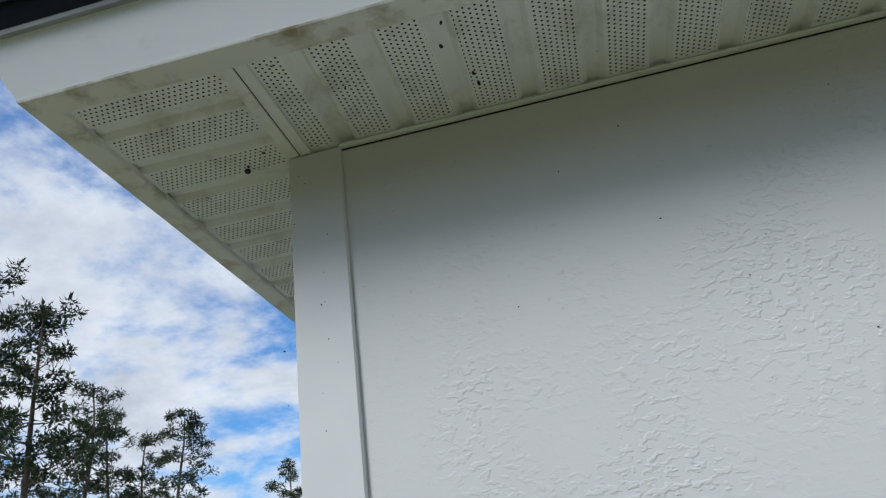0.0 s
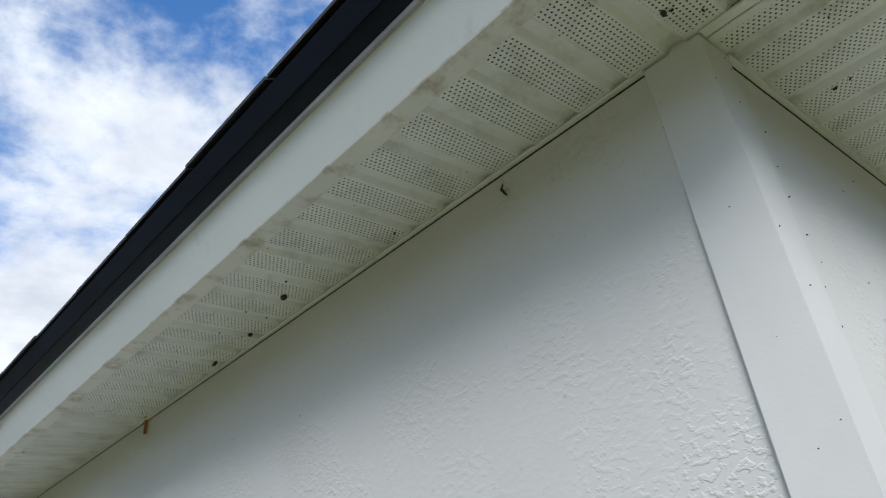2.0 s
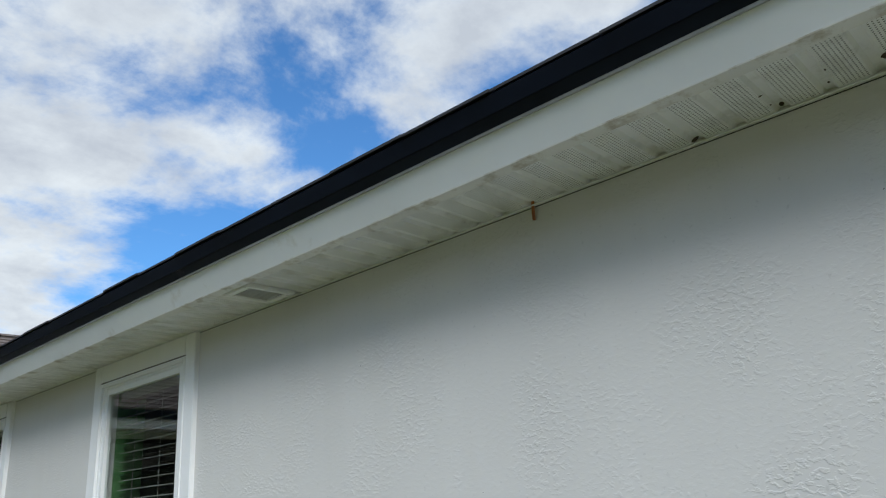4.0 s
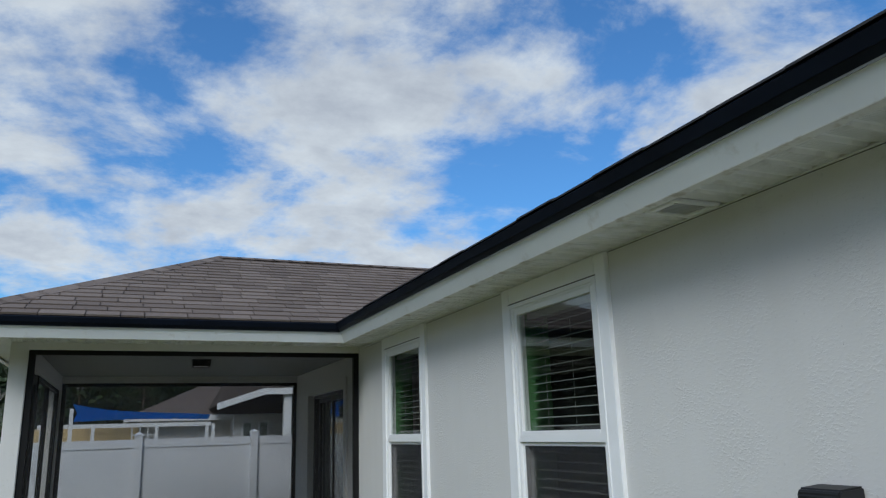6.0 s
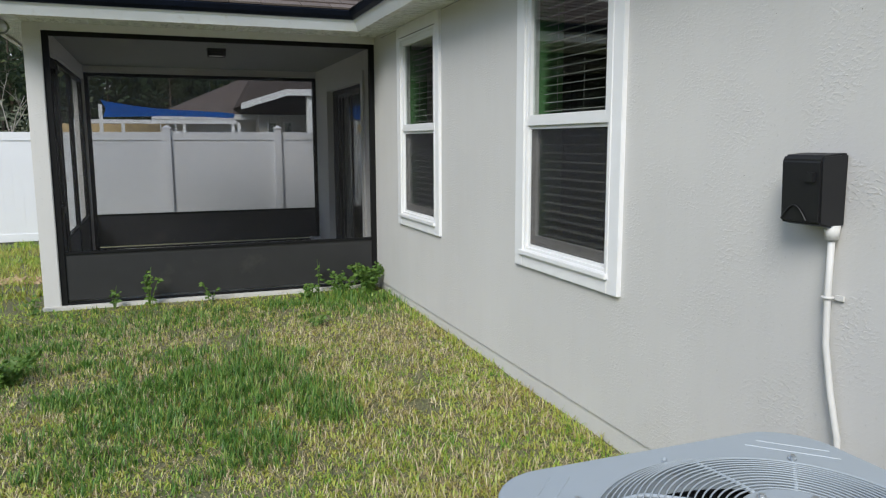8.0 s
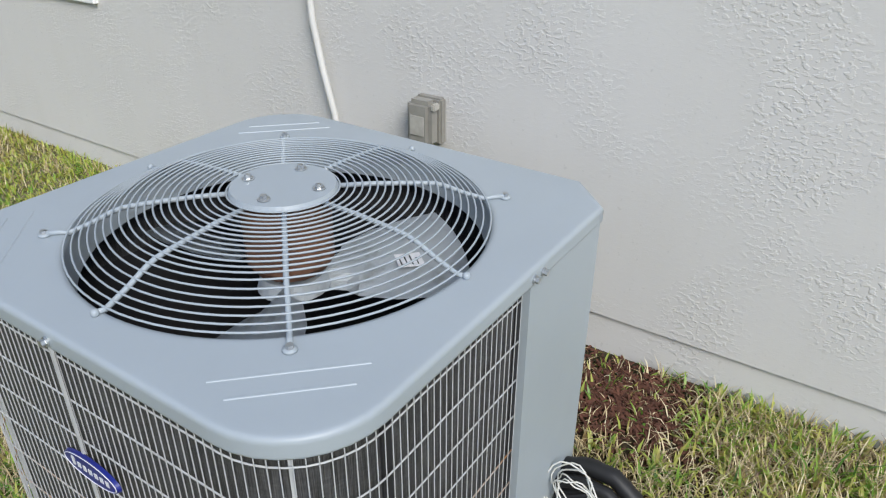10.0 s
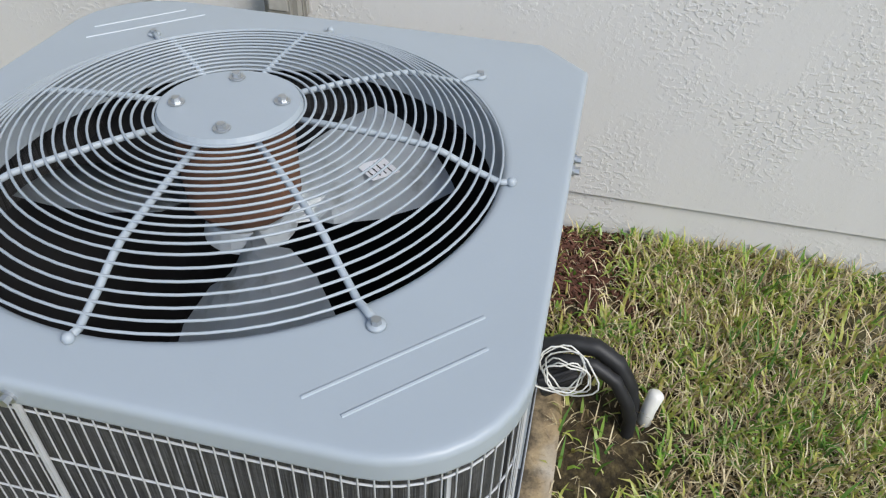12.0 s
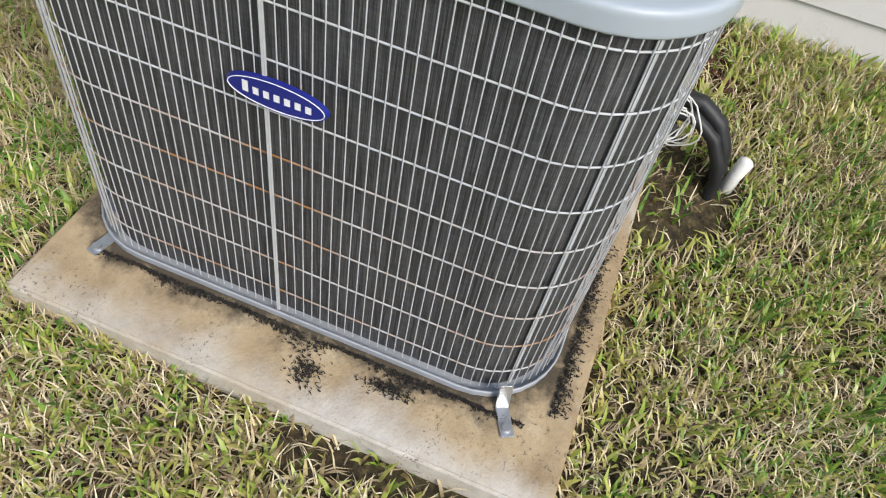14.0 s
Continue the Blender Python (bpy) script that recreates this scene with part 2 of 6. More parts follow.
MULCH = plain("red_mulch", (0.11, 0.045, 0.028), 0.95, vary=0.4, scale=40)
GRAVEL = plain("pale_mulch_chips", (0.52, 0.38, 0.22), 0.95, vary=0.3, scale=30)


def island_colours(name, stops, rough=0.7, patch=None, translucent=0.0):
    """Leaf-like pieces: a colour picked piece by piece, shifted by a slow patch pattern over the ground."""
    m, nt, b = material(name, rough)
    geo = nt.nodes.new("ShaderNodeNewGeometry")
    fac = geo.outputs["Random Per Island"]
    if patch:
        big = math_of(nt, "ADD", math_of(nt, "MULTIPLY", noise_tex(nt, patch[0], 4, 0.6), 0.62), math_of(nt, "MULTIPLY", noise_tex(nt, patch[0] * 9, 3, 0.6), 0.38))
        fac = math_of(nt, "ADD", math_of(nt, "MULTIPLY", fac, 1 - patch[1]), math_of(nt, "MULTIPLY", ramp_of(nt, big, [(0.39, (0, 0, 0)), (0.61, (1, 1, 1))]), patch[1]))
    col = ramp_of(nt, fac, stops)
    nt.links.new(col, b.inputs["Base Color"])
    if translucent:
        tr = nt.nodes.new("ShaderNodeBsdfTranslucent")
        nt.links.new(col, tr.inputs[0])
        mx = nt.nodes.new("ShaderNodeMixShader")
        mx.inputs[0].default_value = translucent
        nt.links.new(b.outputs[0], mx.inputs[1])
        nt.links.new(tr.outputs[0], mx.inputs[2])
        nt.links.new(mx.outputs[0], nt.nodes["Material Output"].inputs[0])
    return m


SAIL = island_colours("blue_sail_cloth", [(0.0, (0.03, 0.26, 0.80)), (1.0, (0.04, 0.30, 0.86))], 0.7, None, 0.5)
GRASS = island_colours("grass_blades", [(0.0, (0.72, 0.61, 0.34)), (0.15, (0.58, 0.47, 0.22)), (0.22, (0.22, 0.15, 0.07)), (0.30, (0.56, 0.52, 0.15)), (0.48, (0.44, 0.50, 0.11)), (0.64, (0.26, 0.42, 0.06)), (0.80, (0.09, 0.23, 0.035)), (1.0, (0.28, 0.50, 0.10))], 0.38, (0.9, 0.44), 0.32)
LAWN = island_colours("yellow_green_blades", [(0.0, (0.70, 0.60, 0.26)), (0.14, (0.56, 0.46, 0.17)), (0.22, (0.24, 0.19, 0.06)), (0.32, (0.58, 0.56, 0.13)), (0.55, (0.46, 0.53, 0.10)), (0.75, (0.27, 0.44, 0.06)), (0.9, (0.10, 0.25, 0.035)), (1.0, (0.30, 0.54, 0.09))], 0.38, (0.9, 0.44), 0.32)
TUFT = island_colours("tuft_blades", [(0.0, (0.055, 0.15, 0.022)), (0.7, (0.14, 0.28, 0.045)), (1.0, (0.33, 0.42, 0.09))], 0.5, None, 0.25)
WEED = island_colours("weed_leaves", [(0.0, (0.07, 0.16, 0.025)), (1.0, (0.16, 0.26, 0.05))], 0.5, None, 0.3)
NEEDLES = island_colours("pine_needles", [(0.0, (0.012, 0.026, 0.008)), (0.6, (0.032, 0.058, 0.016)), (1.0, (0.065, 0.085, 0.025))], 0.7)
BUSH = island_colours("grey_scrub", [(0.0, (0.06, 0.075, 0.04)), (1.0, (0.13, 0.14, 0.09))], 0.8)
STRAW = island_colours("dry_thatch", [(0.0, (0.16, 0.10, 0.07)), (0.25, (0.42, 0.32, 0.17)), (0.7, (0.62, 0.52, 0.31)), (1.0, (0.76, 0.67, 0.45))], 0.7)


def soil_material():
    m, nt, b = material("lawn_soil", 0.95)
    fine = ramp_of(nt, noise_tex(nt, 45, 6, 0.7), [(0.3, (0.02, 0.014, 0.009)), (0.52, (0.08, 0.055, 0.032)), (0.78, (0.25, 0.19, 0.11))])
    green = ramp_of(nt, noise_tex(nt, 0.55, 4, 0.6), [(0.36, (0.9, 0.85, 0.7)), (0.64, (0.55, 0.75, 0.35))])
    # turf closes over the soil away from the worn strip beside the house
    turf = ramp_of(nt, noise_tex(nt, 38, 7, 0.75), [(0.28, (0.05, 0.052, 0.024)), (0.5, (0.17, 0.168, 0.082)), (0.74, (0.33, 0.30, 0.17))])
    co = nt.nodes.new("ShaderNodeTexCoord")
    away = nt.nodes.new("ShaderNodeVectorMath")
    away.operation = "DISTANCE"
    away.inputs[1].default_value = (-0.9, 1.9, 0.0)
    nt.links.new(co.outputs["Object"], away.inputs[0])
    over = ramp_of(nt, math_of(nt, "DIVIDE", math_of(nt, "ADD", away.outputs["Value"], noise_tex(nt, 2.0, 4, 0.6)), 4.0), [(0.36, (0, 0, 0)), (0.55, (1, 1, 1))])
    nt.links.new(mix_of(nt, over, mix_of(nt, 1.0, fine, green, "MULTIPLY"), turf), b.inputs["Base Color"])
    bump_of(nt, b, noise_tex(nt, 60, 5, 0.7), 0.8, 0.02)
    return m


GROUND = soil_material()


def perforated_material():
    """Vinyl soffit: dark holes in staggered rows on the flats (rows run across, local x), grime over it."""
    m, nt, b = material("perforated_soffit", 0.5)
    co = nt.nodes.new("ShaderNodeTexCoord")
    sep = nt.nodes.new("ShaderNodeSeparateXYZ")
    nt.links.new(co.outputs["Object"], sep.inputs[0])

    def cell(src, period, shift):
        f = math_of(nt, "FRACT", math_of(nt, "ADD", math_of(nt, "DIVIDE", src, period), shift))
        return math_of(nt, "MULTIPLY", math_of(nt, "SUBTRACT", f, 0.5), period)

    def dots(sx, sy):
        u, v = cell(sep.outputs[0], 0.0092, sx), cell(sep.outputs[1], 0.0172, sy)
        d = math_of(nt, "SQRT", math_of(nt, "ADD", math_of(nt, "MULTIPLY", u, u), math_of(nt, "MULTIPLY", v, v)))
        return math_of(nt, "LESS_THAN", d, 0.0019)
    holes = math_of(nt, "MAXIMUM", dots(0.0, 0.0), dots(0.5, 0.5))
    inside = math_of(nt, "LESS_THAN", math_of(nt, "ABSOLUTE", cell(sep.outputs[1], 0.1055, 0.5)), 0.031)
    edge = math_of(nt, "MULTIPLY", math_of(nt, "GREATER_THAN", sep.outputs[0], 0.018), math_of(nt, "LESS_THAN", sep.outputs[0], 0.248))
    mask = math_of(nt, "MULTIPLY", math_of(nt, "MULTIPLY", holes, inside), edge)
    base = ramp_of(nt, noise_tex(nt, 5, 5), [(0.3, (0.78, 0.785, 0.775)), (0.7, (0.85, 0.855, 0.845))])
    grime = ramp_of(nt, noise_tex(nt, 9, 8, 0.7), [(0.50, (0, 0, 0)), (0.72, (0.8, 0.8, 0.8))])
    base = mix_of(nt, grime, base, (0.46, 0.45, 0.40))
    nt.links.new(mix_of(nt, mask, base, (0.012, 0.012, 0.012)), b.inputs["Base Color"])
    bump_of(nt, b, math_of(nt, "SUBTRACT", 1.0, mask), 0.6, 0.002)
    return m


SOFFIT = perforated_material()
SOFFIT_SOLID = plain("soffit_channel", (0.79, 0.79, 0.775), 0.5, vary=0.06, scale=5, dirt=(0.42, 0.38, 0.30), dirt_scale=9, dirt_from=0.58)


def shingle_material():
    m, nt, b = material("asphalt_shingle", 0.95)
    info = nt.nodes.new("ShaderNodeObjectInfo")
    geo = nt.nodes.new("ShaderNodeNewGeometry")
    pick = math_of(nt, "FRACT", math_of(nt, "ADD", info.outputs["Random"], geo.outputs["Random Per Island"]))
    tone = ramp_of(nt, pick, [(0.0, (0.128, 0.100, 0.086)), (0.5, (0.158, 0.125, 0.107)), (1.0, (0.192, 0.154, 0.133))])
    grit = ramp_of(nt, noise_tex(nt, 150, 4, 0.7), [(0.3, (0.6, 0.6, 0.6)), (0.7, (1.25, 1.25, 1.25))])
    nt.links.new(mix_of(nt, 1.0, tone, grit, "MULTIPLY"), b.inputs["Base Color"])
    bump_of(nt, b, noise_tex(nt, 200, 4), 0.6, 0.002)
    return m


SHINGLE = shingle_material()


def see_through(name, colour, share, rough=0.5):
    """Insect screen: a share of the surface is thread, the rest is open."""
    m, nt, b = material(name, rough)
    b.inputs["Base Color"].default_value = (*colour, 1)
    tr = nt.nodes.new("ShaderNodeBsdfTransparent")
    mx = nt.nodes.new("ShaderNodeMixShader")
    mx.inputs[0].default_value = share
    nt.links.new(tr.outputs[0], mx.inputs[1])
    nt.links.new(b.outputs[0], mx.inputs[2])
    nt.links.new(mx.outputs[0], nt.nodes["Material Output"].inputs[0])
    return m


SCREEN = see_through("insect_screen", (0.012, 0.012, 0.013), 0.19)
WINDOW_SCREEN = see_through("window_screen", (0.02, 0.02, 0.022), 0.58)


def glass_material():
    m, nt, b = material("window_glass", 0.02)
    gl = nt.nodes.new("ShaderNodeBsdfGlossy")
    gl.inputs["Roughness"].default_value = 0.01
    tr = nt.nodes.new("ShaderNodeBsdfTransparent")
    tr.inputs[0].default_value = (0.82, 0.86, 0.84, 1)
    lw = nt.nodes.new("ShaderNodeLayerWeight")
    lw.inputs[0].default_value = 0.5
    share = math_of(nt, "ADD", math_of(nt, "MULTIPLY", math_of(nt, "POWER", lw.outputs["Facing"], 4.0), 0.7), 0.085)
    mx = nt.nodes.new("ShaderNodeMixShader")
    nt.links.new(share, mx.inputs[0])
    nt.links.new(tr.outputs[0], mx.inputs[1])
    nt.links.new(gl.outputs[0], mx.inputs[2])
    nt.links.new(mx.outputs[0], nt.nodes["Material Output"].inputs[0])
    return m


GLASS = glass_material()


def coil_material():
    """Condenser fins: fine upright lines on dark aluminium."""
    m, nt, b = material("condenser_fins", 0.6, 0.0)
    lines = noise_tex(nt, 60, 2, 0.5, stretch=(14, 14, 0.25))
    rows = noise_tex(nt, 300, 2, 0.5, stretch=(0.2, 0.2, 1.0))
    col = ramp_of(nt, lines, [(0.35, (0.020, 0.020, 0.021)), (0.65, (0.10, 0.10, 0.102))])
    col = mix_of(nt, 0.6, col, ramp_of(nt, rows, [(0.3, (0.5, 0.5, 0.5)), (0.7, (1.2, 1.2, 1.2))]), "MULTIPLY")
    nt.links.new(col, b.inputs["Base Color"])
    bump_of(nt, b, lines, 0.5, 0.003)
    return m


COIL = coil_material()

# ---------------------------------------------------------------- mesh helpers


def box(bm, x0, y0, z0, x1, y1, z1):
    v = [bm.verts.new((x, y, z)) for z in (z0, z1) for x, y in ((x0, y0), (x1, y0), (x1, y1), (x0, y1))]
    for f in ((3, 2, 1, 0), (4, 5, 6, 7), (0, 1, 5, 4), (1, 2, 6, 5), (2, 3, 7, 6), (3, 0, 4, 7)):
        bm.faces.new([v[i] for i in f])
    return v


def prism(bm, pts, a, b, axis):
    """Extrudes a closed outline of 2D points from a to b along axis 'x', 'y' or 'z'."""
    def at(p, s):
        return {"x": (s, p[0], p[1]), "y": (p[0], s, p[1]), "z": (p[0], p[1], s)}[axis]
    lo, hi = [bm.verts.new(at(p, a)) for p in pts], [bm.verts.new(at(p, b)) for p in pts]
    bm.faces.new(lo), bm.faces.new(hi)
    for i in range(len(pts)):
        j = (i + 1) % len(pts)
        bm.faces.new((lo[i], lo[j], hi[j], hi[i]))


def tube(bm, pts, r, sides=8, closed=False):
    """A round bar along a line of points."""
    pts = [Vector(p) for p in pts]
    rings, up = [], None
    for i, p in enumerate(pts):
        if closed:
            d = pts[(i + 1) % len(pts)] - pts[i - 1]
        else:
            d = pts[min(i + 1, len(pts) - 1)] - pts[max(i - 1, 0)]
        d.normalize()
        if up is None:
            up = d.orthogonal().normalized()
        up = (up - d * up.dot(d)).normalized()
        side = d.cross(up)
        rr = r[i] if isinstance(r, (list, tuple)) else r
        rings.append([bm.verts.new(p + (up * math.cos(2 * math.pi * k / sides) + side * math.sin(2 * math.pi * k / sides)) * rr) for k in range(sides)])
    n = len(rings)
    for i in range(n if closed else n - 1):
        a, b = rings[i], rings[(i + 1) % n]
        for k in range(sides):
            bm.faces.new((a[k], a[(k + 1) % sides], b[(k + 1) % sides], b[k]))
    if not closed:
        bm.faces.new(rings[0]), bm.faces.new(rings[-1])


def finish(name, bm, mat, bevel=0.0, smooth=False):
    bmesh.ops.recalc_face_normals(bm, faces=bm.faces)
    if bevel:
        bmesh.ops.bevel(bm, geom=list(bm.edges), offset=bevel, segments=2, affect="EDGES", clamp_overlap=True)
    me = bpy.data.meshes.new(name)
    bm.to_mesh(me)
    bm.free()
    me.materials.append(mat)
    if smooth:
        me.polygons.foreach_set("use_smooth", [True] * len(me.polygons))
    return new(name, me)


def part(name, bm, mat, parent, label="", bevel=0.0, smooth=False):
    ob = finish(name, bm, mat, bevel, smooth)
    ob.parent = parent
    if label:
        ob["label"] = label
    return ob


def boxes(*bs):
    bm = bmesh.new()
    for b in bs:
        box(bm, *b)
    return bm


def structure(name, bm, mat, label, category, bevel=0.0):
    return tagged(finish(name, bm, mat, bevel), label, category, kind="structure")


def empty(name, label, category, at=(0, 0, 0), group="", kind=""):
    ob = new(name)
    ob.location = at
    return tagged(ob, label, category, group, kind)


# ---------------------------------------------------------------- plan
SOFFIT_Z = 2.455
WALL_TOP = 2.53
LEDGE = 0.13
JOINT_X = 0.012
PORCH_Y0, PORCH_Y1, PORCH_X0 = 8.14, 11.85, -2.98
PORCH_WALL_X = 0.14
EAVE_Y = 7.895
EAVE_X = 2.955
HOUSE_X1, HOUSE_Y1 = 9.0, 11.9
W1 = (6.326, 7.366, 0.773, 2.452)
W2 = (3.962, 5.032, 0.768, 2.452)
AC_X, AC_Y, AC_HX, AC_HY, AC_TOP = -0.90, 2.065, 0.45, 0.463, 0.742
AC_BASE = -0.04


def ground_z(x, y):
    a = min(max(-x / 1.2, 0), 1)
    g = min(max((y - 2.6) / 4.6, 0), 1)
    g = g * g * (3 - 2 * g)
    z = -0.10 * a * a * (3 - 2 * a) * (1 - g) + 0.055 * g
    if x > 0.3:
        z = 0.0
    if y < -0.0:
        b = min(max(-y / 1.2, 0), 1)
        z = min(z, -0.10 * b * b * (3 - 2 * b))
    f = min(max((y - 9) / 4.5, 0), 1)
    return z - 0.205 * f * f * (3 - 2 * f)

# ---------------------------------------------------------------- structure


def ground():
    xs = sorted({-900, -300, -100, -40, -20, -12, -8, 12, 16, 40, 100, 300, 900, *[i * 0.25 - 6 for i in range(60)]})
    ys = sorted({-900, -300, -100, -40, -15, -8, 18, 25, 40, 60, 100, 300, 900, *[i * 0.25 - 4 for i in range(80)]})
    bm = bmesh.new()
    g = [[bm.verts.new((x, y, ground_z(x, y) + 0.012 * noise.noise((x * 1.3, y * 1.3, 0)))) for x in xs] for y in ys]
    for j in range(len(ys) - 1):
        for i in range(len(xs) - 1):
            bm.faces.new((g[j][i], g[j][i + 1], g[j + 1][i + 1], g[j + 1][i]))
    return structure("ground", bm, GROUND, "sandy lawn soil with thatch between grass", "ground")


ground()


def long_wall():
    bm = bmesh.new()
    (a0, a1, az0, az1), (b0, b1, bz0, bz1) = W2, W1
    i = 0.09
    ys = [0.0, a0 + i, a1 - i, b0 + i, b1 - i, PORCH_Y0 + 0.05]
    z0, z1 = az0 + i, az1 - i
    for k in range(5):
        if k in (1, 3):
            box(bm, 0, ys[k], LEDGE, 0.2, ys[k + 1], z0)
            box(bm, 0, ys[k], z1, 0.2, ys[k + 1], WALL_TOP)
        else:
            box(bm, 0, ys[k], LEDGE, 0.2, ys[k + 1], WALL_TOP)
    return structure("wall_west", bm, STUCCO, "pale grey knock-down stucco house wall", "wall")


long_wall()
structure("wall_south", boxes((0.2, 0, LEDGE, HOUSE_X1, 0.2, WALL_TOP)), STUCCO, "pale grey stucco end wall of the house", "wall")
structure("wall_east", boxes((HOUSE_X1 - 0.2, 0.2, LEDGE, HOUSE_X1, HOUSE_Y1, WALL_TOP)), STUCCO, "plain stucco wall closing the house", "wall")
structure("wall_north", boxes((PORCH_WALL_X + 0.2, HOUSE_Y1 - 0.2, LEDGE, HOUSE_X1 - 0.2, HOUSE_Y1, WALL_TOP)), STUCCO, "plain stucco wall closing the house", "wall")
structure("foundation", boxes((0.012, 0.012, -0.25, HOUSE_X1, HOUSE_Y1, LEDGE)), STUCCO, "painted slab edge below the stucco", "foundation")


def corner_trim():
    bm = bmesh.new()
    w, v, p = 0.084, 0.093, 0.009
    prism(bm, [(-p, -p), (w - 0.003, -p), (w, -p + 0.003), (w, 0.002), (0.002, 0.002), (0.002, v), (-p + 0.003, v), (-p, v - 0.003)], LEDGE - 0.005, SOFFIT_Z - 0.006, "z")
    return structure("corner_trim", bm, TRIM, "smooth raised stucco corner band", "trim")


corner_trim()


def eave_run(name, profile, start, end, way, mat, label, category, seg=1):
    """Sweeps a closed (offset, z) outline along an eave with mitred ends. way: a function (offset, along) to x, y;
    start and end: functions of the offset that say how far the run goes at that offset."""
    bm = bmesh.new()
    rings = []
    for i in range(seg + 1):
        rings.append([bm.verts.new((*way(o, start(o) + (end(o) - start(o)) * i / seg), z)) for o, z in profile])
    n = len(profile)
    for a, b in zip(rings, rings[1:]):
        for k in range(n):
            bm.faces.new((a[k], a[(k + 1) % n], b[(k + 1) % n], b[k]))
    bm.faces.new(rings[0]), bm.faces.new(rings[-1])
    return structure(name, bm, mat, label, category)


RUNS = (
    ("west", lambda o: -o, lambda o: EAVE_Y - o, lambda o, s: (-o, s)),
    ("south", lambda o: -o, lambda o: HOUSE_X1 + 0.3, lambda o, s: (s, -o)),
    ("porch", lambda o: -EAVE_X - o, lambda o: -o, lambda o, s: (s, EAVE_Y - o)),
    ("porch_side", lambda o: EAVE_Y - o, lambda o: 12.4, lambda o, s: (-EAVE_X - o, s)),
)
FASCIA_OUT = ((0.298, 2.449), (0.344, 2.534), (0.336, 2.538), (0.288, 2.452))
LIP_OUT = ((0.300, 2.4485), (0.298, 2.4455), (0.259, 2.4435), (0.256, 2.4455), (0.256, 2.4585), (0.262, 2.4585), (0.264, 2.4495))
HEM_OUT = ((0.341, 2.529), (0.350, 2.5275), (0.3545, 2.5345), (0.345, 2.538))
LEG_OUT = ((0.346, 2.5335), (0.354, 2.533), (0.374, 2.562), (0.366, 2.566))
DRIP_OUT = ((0.366, 2.5605), (0.376, 2.5595), (0.397, 2.598), (0.391, 2.606), (0.332, 2.580), (0.340, 2.545))
for side, s0, s1, way in RUNS:
    eave_run("fascia_" + side, FASCIA_OUT, s0, s1, way, FASCIA, "off-white sloping metal fascia with faint stains", "fascia", 12)
    eave_run("fascia_lip_" + side, LIP_OUT, s0, s1, way, LIP, "grimy off-white return under the fascia", "fascia", 12)
    eave_run("drip_hem_" + side, HEM_OUT, s0, s1, way, HEM, "thin grey folded hem of the drip edge", "drip edge", 12)
    eave_run("drip_leg_" + side, LEG_OUT, s0, s1, way, SLATE, "dark slate upright leg of the drip edge", "drip edge", 12)
    eave_run("drip_edge_" + side, DRIP_OUT, s0, s1, way, BLACK_METAL, "black painted drip edge under the shingles", "drip edge", 12)


def soffit(name, length, width, m, first_rib):
    """Vinyl soffit panels: flats with holes and pressed ribs every 0.1055 m. Local x runs out from the wall, y along it."""
    bm = bmesh.new()
    pitch = 0.1055
    prof = []
    k0 = math.floor((0 - first_rib) / pitch) - 1
    y_lo, y_hi = 0.0, length
    k = k0
    ys = []
    # local y is shifted so that the flats' centres fall on whole pitches
    while True:
        c = k * pitch
        if c - 0.06 > y_hi - first_rib - pitch / 2:
            break
        ys += [(c - 0.0345, 0), (c + 0.0345, 0), (c + 0.043, 0.010), (c + 0.0625, 0.010)]
        k += 1
    off = first_rib + pitch / 2
    ys = [(y, z) for y, z in ys if -off - 1e-6 <= y <= length - off]
    ys = [(-off, 0), *ys, (length - off, 0)]
    rows = [[bm.verts.new((x, y, z)) for x in (0.0, 0.018, width)] for y, z in ys]
    for a, b in zip(rows, rows[1:]):
        for i in range(2):
            bm.faces.new((a[i], a[i + 1], b[i + 1], b[i]))
    ob = structure(name, bm, SOFFIT, "dirty white perforated vinyl soffit panels", "soffit")
    ob.matrix_world = m @ Matrix.Translation((0, off, 0))
    return ob


FLIP = Matrix.Diagonal((-1, 1, 1, 1))
# long side: local x goes to -x; south side: local x goes to -y; porch: to -y and -x
soffit("soffit_west", EAVE_Y + 0.02 - 0.0, 0.27, pose(0, -0.262, SOFFIT_Z) @ FLIP, (2.035 + 0.262) % 0.1055)
soffit("soffit_south", HOUSE_X1 + 0.3, 0.262, Matrix(((0, 1, 0, 0.0), (-1, 0, 0, 0.0), (0, 0, 1, SOFFIT_Z), (0, 0, 0, 1))), 0.098)
soffit("soffit_porch", 3.25, 0.54, Matrix(((0, 1, 0, -3.25), (-1, 0, 0, PORCH_Y0 + 0.02), (0, 0, 1, SOFFIT_Z + 0.02), (0, 0, 0, 1))), 0.05)
soffit("soffit_porch_side", 4.4, 0.27, pose(PORCH_X0 + 0.01, 7.64, SOFFIT_Z + 0.012) @ FLIP, 0.05)
structure("soffit_channel", boxes((-0.012, 0.093, SOFFIT_Z - 0.006, -0.001, 7.9, SOFFIT_Z - 0.002)), SOFFIT_SOLID, "thin vinyl channel along the wall top", "trim")
structure("soffit_channel_south", boxes((0.084, -0.012, SOFFIT_Z - 0.006, HOUSE_X1, -0.001, SOFFIT_Z - 0.002)), SOFFIT_SOLID, "thin vinyl channel along the end wall top", "trim")
structure("caulk_line", boxes((-0.002, 0.093, SOFFIT_Z - 0.0085, 0.0005, 7.9, SOFFIT_Z - 0.0065), (0.084, -0.002, SOFFIT_Z - 0.0085, HOUSE_X1, 0.0005, SOFFIT_Z - 0.0065)), DARK, "dark open joint between soffit channel and wall", "joint")
